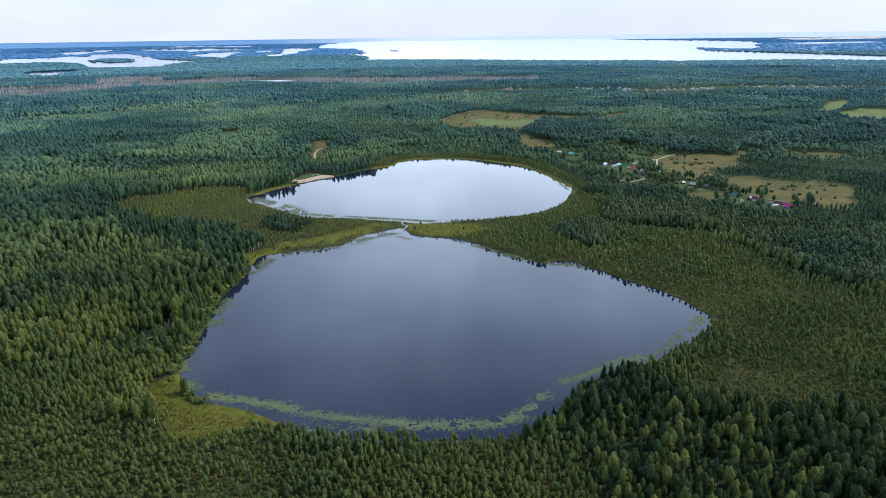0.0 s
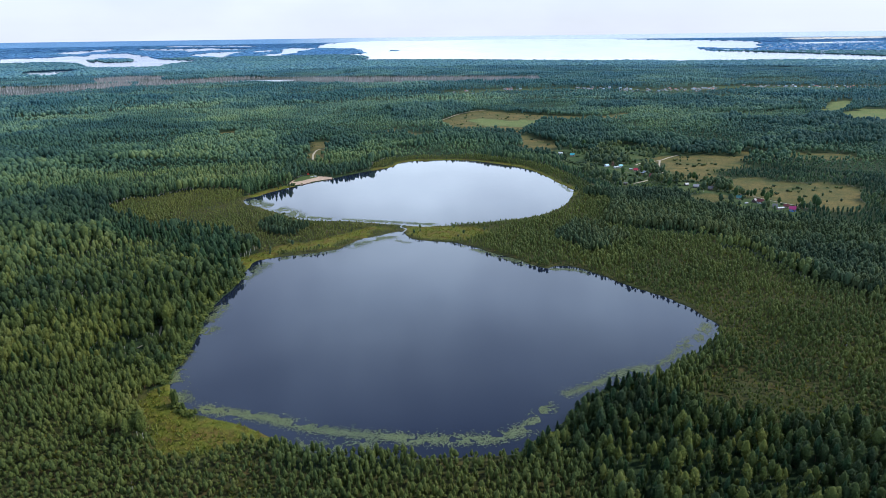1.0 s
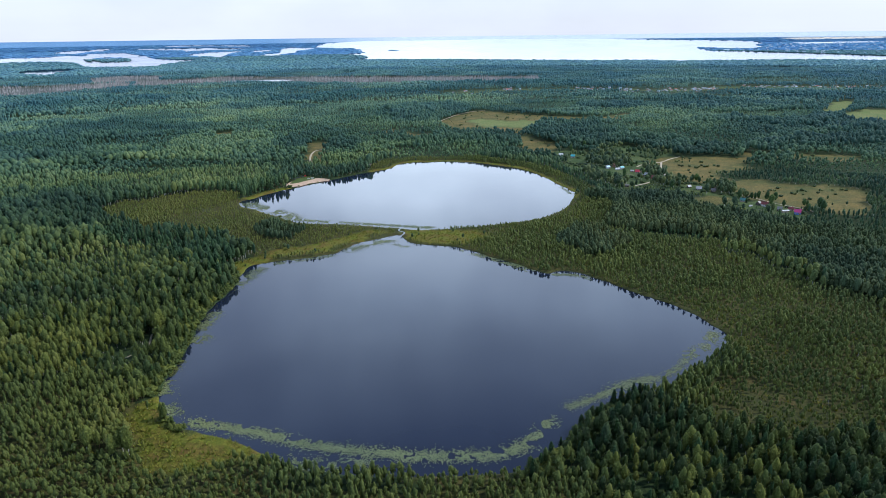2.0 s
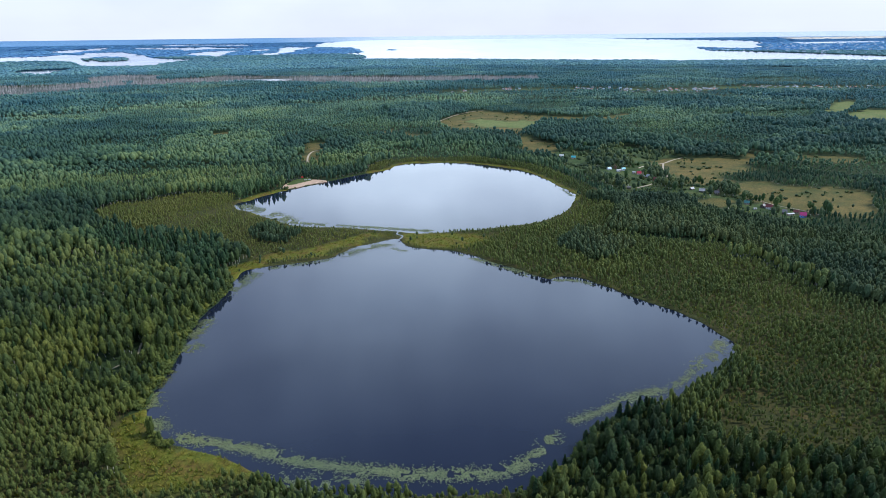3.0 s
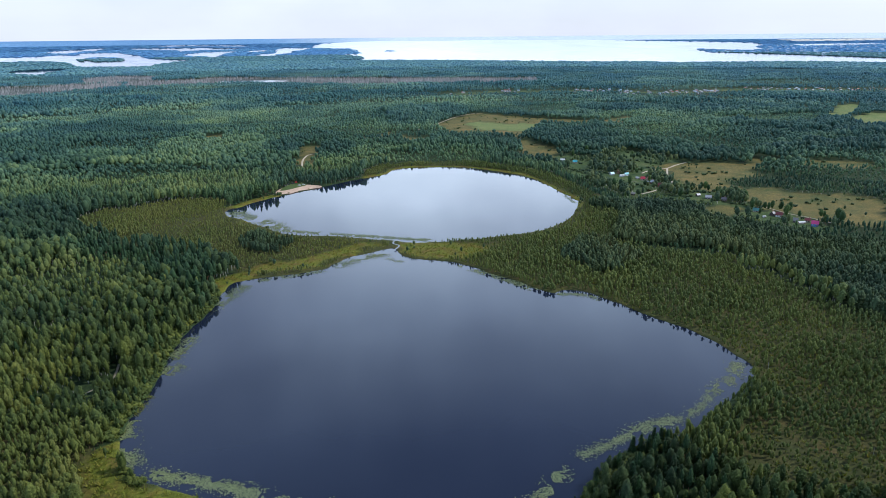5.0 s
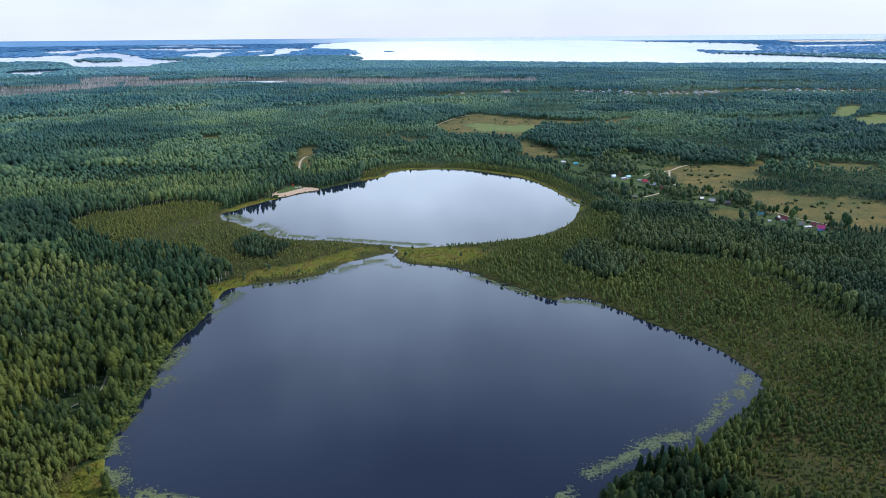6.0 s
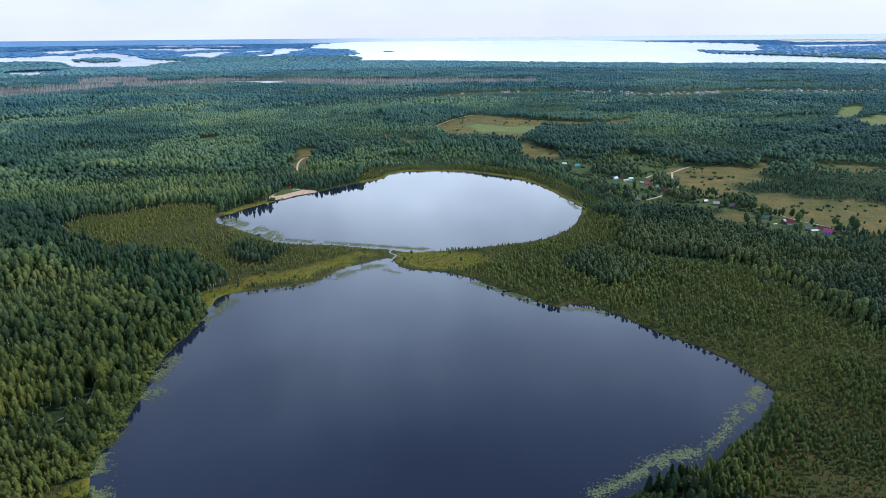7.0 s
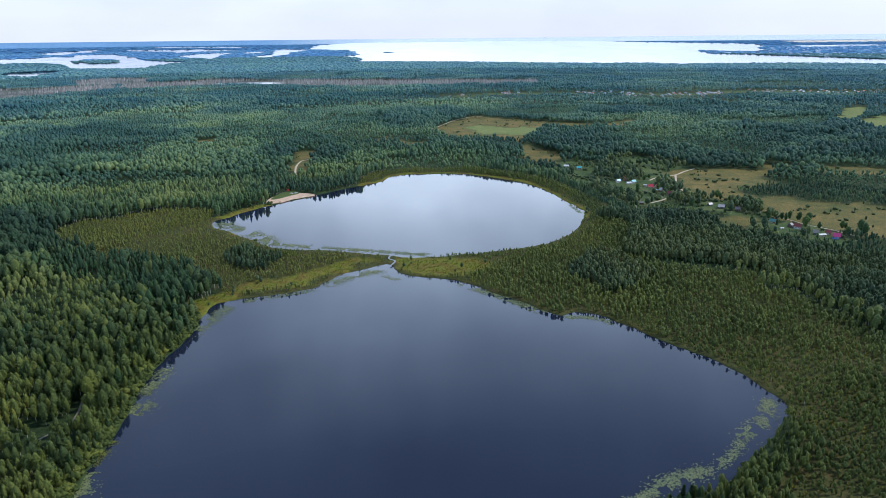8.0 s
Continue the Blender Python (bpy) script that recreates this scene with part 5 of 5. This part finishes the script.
house(154, 618, 10, 8, 5, 2.4, 1.2, WHITE, WHITE, "low white shed with a white sheet roof", 1, False, "shed")
house(159, 622, 25, 8, 6, 2.8, 2.2, WHITE, CYAN, "white house with a turquoise blue roof")
house(165, 608, -25, 5.5, 4.5, 2.4, 1.0, GREY, (0.38, 0.40, 0.42), "small grey shed beside the red roofed house", 1, False, "shed")
house(168, 602, -25, 7.5, 7, 3.0, 2.8, CREAM, RED, "house with a bright raspberry red metal roof")
house(172, 601, 65, 6, 6, 2.8, 2.2, CREAM, RED, "annexe with a bright red metal roof")
house(171, 589, -35, 9, 8, 3.0, 2.8, LOGS, SILVER, "log house with a silvery blue metal roof")
house(175, 575, -30, 10, 8, 3.4, 2.6, (0.30, 0.13, 0.09), MAROON, "brick house with a dark maroon roof")
house(145, 548, -10, 6, 5, 2.4, 1.4, DARK, GREY, "weathered dark shed with a grey roof", 1, False, "shed")
house(193, 541, 15, 6, 5, 2.5, 1.8, DARK, (0.45, 0.46, 0.50), "small dark cabin with a pale grey roof", 1)
house(198, 533, -20, 9, 7, 2.8, 2.6, DARK, (0.33, 0.33, 0.36), "dark log house with a grey slate roof")
house(207, 526, -35, 7, 6, 2.8, 2.4, DARK, (0.14, 0.13, 0.14), "dark wooden house with a blackish roof")
house(216, 493, -30, 8, 7, 2.8, 2.6, CREAM, TEAL, "small house with a teal green metal roof")
house(215, 478, 5, 4, 2.6, 2.0, 0.5, WHITE, WHITE, "little white garden shed", 1, False, "shed")
house(226, 480, -30, 9, 7.5, 3.0, 2.8, WHITE, MAROON, "white house with a wine red roof")
house(223, 483, 40, 6, 6, 2.8, 2.4, DARK, GREY, "dark wooden outbuilding with a grey roof", 1)
house(230, 466, -25, 6, 6, 2.8, 2.8, DARK, GREY, "dark wooden house with a grey roof")
house(232, 462, 10, 10, 4, 2.3, 0.8, CREAM, WHITE, "long low shed with a white sheet roof", 1, False, "shed")
house(238, 466, -30, 7, 6, 2.8, 2.2, CREAM, MAROON, "cream house with a dark maroon roof")
house(238, 457, -30, 8.5, 7.5, 3.2, 3.2, BLUE, MAGENTA, "blue painted house with a bright magenta roof")


def garden_trees():
    spots = [(178, 605), (179, 601), (186, 607), (194, 570), (196, 563), (203, 562), (205, 559), (206, 555), (208, 534), (219, 544), (215, 531), (217, 527), (220, 521), (210, 548), (224, 497), (225, 494), (229, 497), (234, 496), (234, 494), (237, 488), (237, 475), (251, 474), (253, 474), (215, 497), (169, 626), (176, 635), (136, 537), (169, 587), (150, 578), (135, 569), (175, 529), (191, 563), (199, 486), (204, 480), (214, 483), (228, 475), (246, 459), (257, 465), (256, 459), (186, 704), (170, 711), (204, 691), (150, 712), (146, 734), (128, 713)]
    x, y = np.array([p[0] for p in spots], float), np.array([p[1] for p in spots], float)
    grow("garden_tree", birch_tree, 1, x, y, RNG.uniform(0.5, 0.95, len(x)), SPRUCE, PINEBARK, "broad dark green garden tree beside village houses", "tree", "garden trees", 1.25)


garden_trees()


def fence(x0, y0, x1, y1, label):
    """Posts with two rails and boards."""
    ob = tagged(new("fence"), label, "fence")
    ob.matrix_basis = pose(x0, y0, 0.3, 0, 0, math.degrees(math.atan2(y1 - y0, x1 - x0))) @ Matrix.Scale(1 / U, 4)
    length = math.hypot(x1 - x0, y1 - y0) * U
    n = max(2, int(length / 3))
    wood = paint("fence_boards", (0.24, 0.21, 0.18))
    for k in range(n + 1):
        bm = bmesh.new()
        box(bm, k * length / n - 0.08, -0.08, 0, k * length / n + 0.08, 0.08, 1.6)
        part("post", bm, wood, ob)
    for z in (0.5, 1.2):
        bm = bmesh.new()
        box(bm, 0, 0.085, z, length, 0.14, z + 0.12)
        part("rail", bm, wood, ob)


fence(156, 596, 166, 584, "grey wooden rail fence round a garden")
fence(214, 470, 226, 455, "grey wooden rail fence round a garden")


# the village along the far road, and the town across the reservoir
def small_house(label, wall_c, roof_c):
    ob = tagged(new("far_house"), label, "house", "houses of the far village")
    bm = bmesh.new()
    box(bm, -5, -4, 0, 5, 4, 4)
    part("wall", bm, paint("wall_boards", wall_c), ob)
    part("roof", slab_roof(10, 8, 4, 3, 0.5, 0.15), paint("roof_metal", roof_c), ob)
    return ob


def far_village():
    models = [small_house("small far house with a white roof", (0.24, 0.26, 0.28), (0.28, 0.30, 0.33)), small_house("small far house with a grey roof", CREAM, (0.26, 0.29, 0.32)),
              small_house("small far house with a rusty red roof", WHITE, (0.34, 0.12, 0.09)), small_house("small far house with a pale blue roof", WHITE, (0.35, 0.5, 0.65))]
    road = FAR_ROAD
    for m in models:
        m.scale = (0.7 / U,) * 3
    used = set()
    for i in range(300):
        p = road[int(RNG.integers(0, len(road)))]
        if vnoise(p[0], p[1], 70, 81) < 0.38:
            continue
        m = int(RNG.choice(4, p=(0.42, 0.26, 0.18, 0.14)))
        at = pose(p[0] + RNG.normal(0, 12), p[1] + RNG.normal(0, 26), 0.3, 0, 0, float(RNG.uniform(-40, 40)))
        if m in used:
            copy_thing(models[m], at)
        else:
            models[m].matrix_basis = at @ Matrix.Scale(0.7 / U, 4)
            used.add(m)


far_village()


def far_town():
    """Pale buildings across the water, too small and many to count."""
    bm = bmesh.new()
    n = 0
    while n < 420:
        x, y = RNG.uniform(1900, 4700), RNG.uniform(3700, 7400)
        if land(np.array([x]), np.array([y]))[0] != 0:
            continue
        px, py, pz, s = (float(v) for v in far(x, y))
        w, h = RNG.uniform(3, 9) * s, RNG.uniform(5, 11) * s
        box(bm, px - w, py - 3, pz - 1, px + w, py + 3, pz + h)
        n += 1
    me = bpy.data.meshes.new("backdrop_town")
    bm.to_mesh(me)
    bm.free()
    # Bluish, since the haze of the distance is put into the wall colour.
    me.materials.append(coat("hazed_plaster", (0.50, 0.60, 0.70), 0.8, 0.02))
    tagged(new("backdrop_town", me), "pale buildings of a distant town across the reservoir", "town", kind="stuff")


far_town()


# ---------------------------------------------------------------- beach
RUBBER = coat("tyre_rubber", (0.02, 0.02, 0.02), 0.9)


def car(x, y, turn, colour, label):
    ob = tagged(new("car"), label, "car", "cars by the beach")
    ob.matrix_basis = pose(x, y, 0.72, 0, 0, turn) @ Matrix.Scale(1 / U, 4)
    bm = bmesh.new()
    side = [(-2.1, 0.35), (2.1, 0.35), (2.15, 0.8), (1.2, 0.95), (-2.0, 1.0), (-2.15, 0.8)]
    a = [bm.verts.new((px, -0.85, pz)) for px, pz in side]
    b = [bm.verts.new((px, 0.85, pz)) for px, pz in side]
    bm.faces.new(a)
    bm.faces.new(b[::-1])
    for i in range(6):
        j = (i + 1) % 6
        bm.faces.new([a[j], a[i], b[i], b[j]])
    bmesh.ops.recalc_face_normals(bm, faces=bm.faces)
    bmesh.ops.bevel(bm, geom=bm.edges[:], offset=0.08, segments=2, affect="EDGES")
    body = part("body", bm, paint("car_paint", colour), ob)
    bm = bmesh.new()
    lo = [bm.verts.new(p) for p in ((-1.9, -0.75, 0.97), (1.1, -0.75, 0.97), (1.1, 0.75, 0.97), (-1.9, 0.75, 0.97))]
    hi = [bm.verts.new(p) for p in ((-1.5, -0.6, 1.45), (0.4, -0.6, 1.45), (0.4, 0.6, 1.45), (-1.5, 0.6, 1.45))]
    bm.faces.new(hi)
    for i in range(4):
        j = (i + 1) % 4
        bm.faces.new([lo[i], lo[j], hi[j], hi[i]])
    part("windows", bm, PANE, ob, "dark glazed cabin")
    bm = bmesh.new()
    box(bm, -1.45, -0.58, 1.452, 0.35, 0.58, 1.50)
    part("roof", bm, paint("car_paint", colour), ob)
    for wx in (-1.35, 1.35):
        for wy in (-0.8, 0.8):
            bm = bmesh.new()
            bmesh.ops.create_cone(bm, cap_ends=True, segments=14, radius1=0.33, radius2=0.33, depth=0.22, matrix=Matrix.Translation((wx, wy, 0.33)) @ Matrix.Rotation(radians(90), 4, "X"))
            part("wheel", bm, RUBBER, ob)


car(-124.5, 590, 20, (0.78, 0.78, 0.78), "white car parked on grass behind the beach")
car(-121.5, 592, 25, (0.72, 0.73, 0.74), "white car parked beside another white car")
car(-131.5, 597, 35, (0.03, 0.03, 0.035), "black car parked at the edge of the trees")
car(-134.5, 594, 30, (0.05, 0.06, 0.08), "dark blue car parked at the edge of the trees")
car(-136.5, 589, 40, (0.06, 0.06, 0.06), "dark grey car parked at the edge of the trees")


def tent(x, y):
    ob = tagged(new("tent"), "small red tent pitched on the lawn", "tent")
    ob.matrix_basis = pose(x, y, 0.7, 0, 0, 30) @ Matrix.Scale(1 / U, 4)
    bm = bmesh.new()
    v = [bm.verts.new(p) for p in ((-1.6, -1.3, 0), (1.6, -1.3, 0), (1.6, 1.3, 0), (-1.6, 1.3, 0), (-1.2, 0, 1.9), (1.2, 0, 1.9))]
    for f in ((0, 1, 5, 4), (2, 3, 4, 5), (1, 2, 5), (3, 0, 4), (3, 2, 1, 0)):
        bm.faces.new([v[i] for i in f])
    part("canopy", bm, paint("tent_cloth", (0.62, 0.06, 0.04)), ob)
    bm = bmesh.new()
    box(bm, -1.24, -0.03, 0, -1.18, 0.03, 1.95)
    part("pole", bm, FRAMES, ob)


tent(-130, 602)


# ---------------------------------------------------------------- true size
for mesh in bpy.data.meshes:
    mesh.transform(Matrix.Scale(U, 4))
for ob in scene.objects:
    if ob.type in ("MESH", "EMPTY"):
        ob.location = ob.location * U
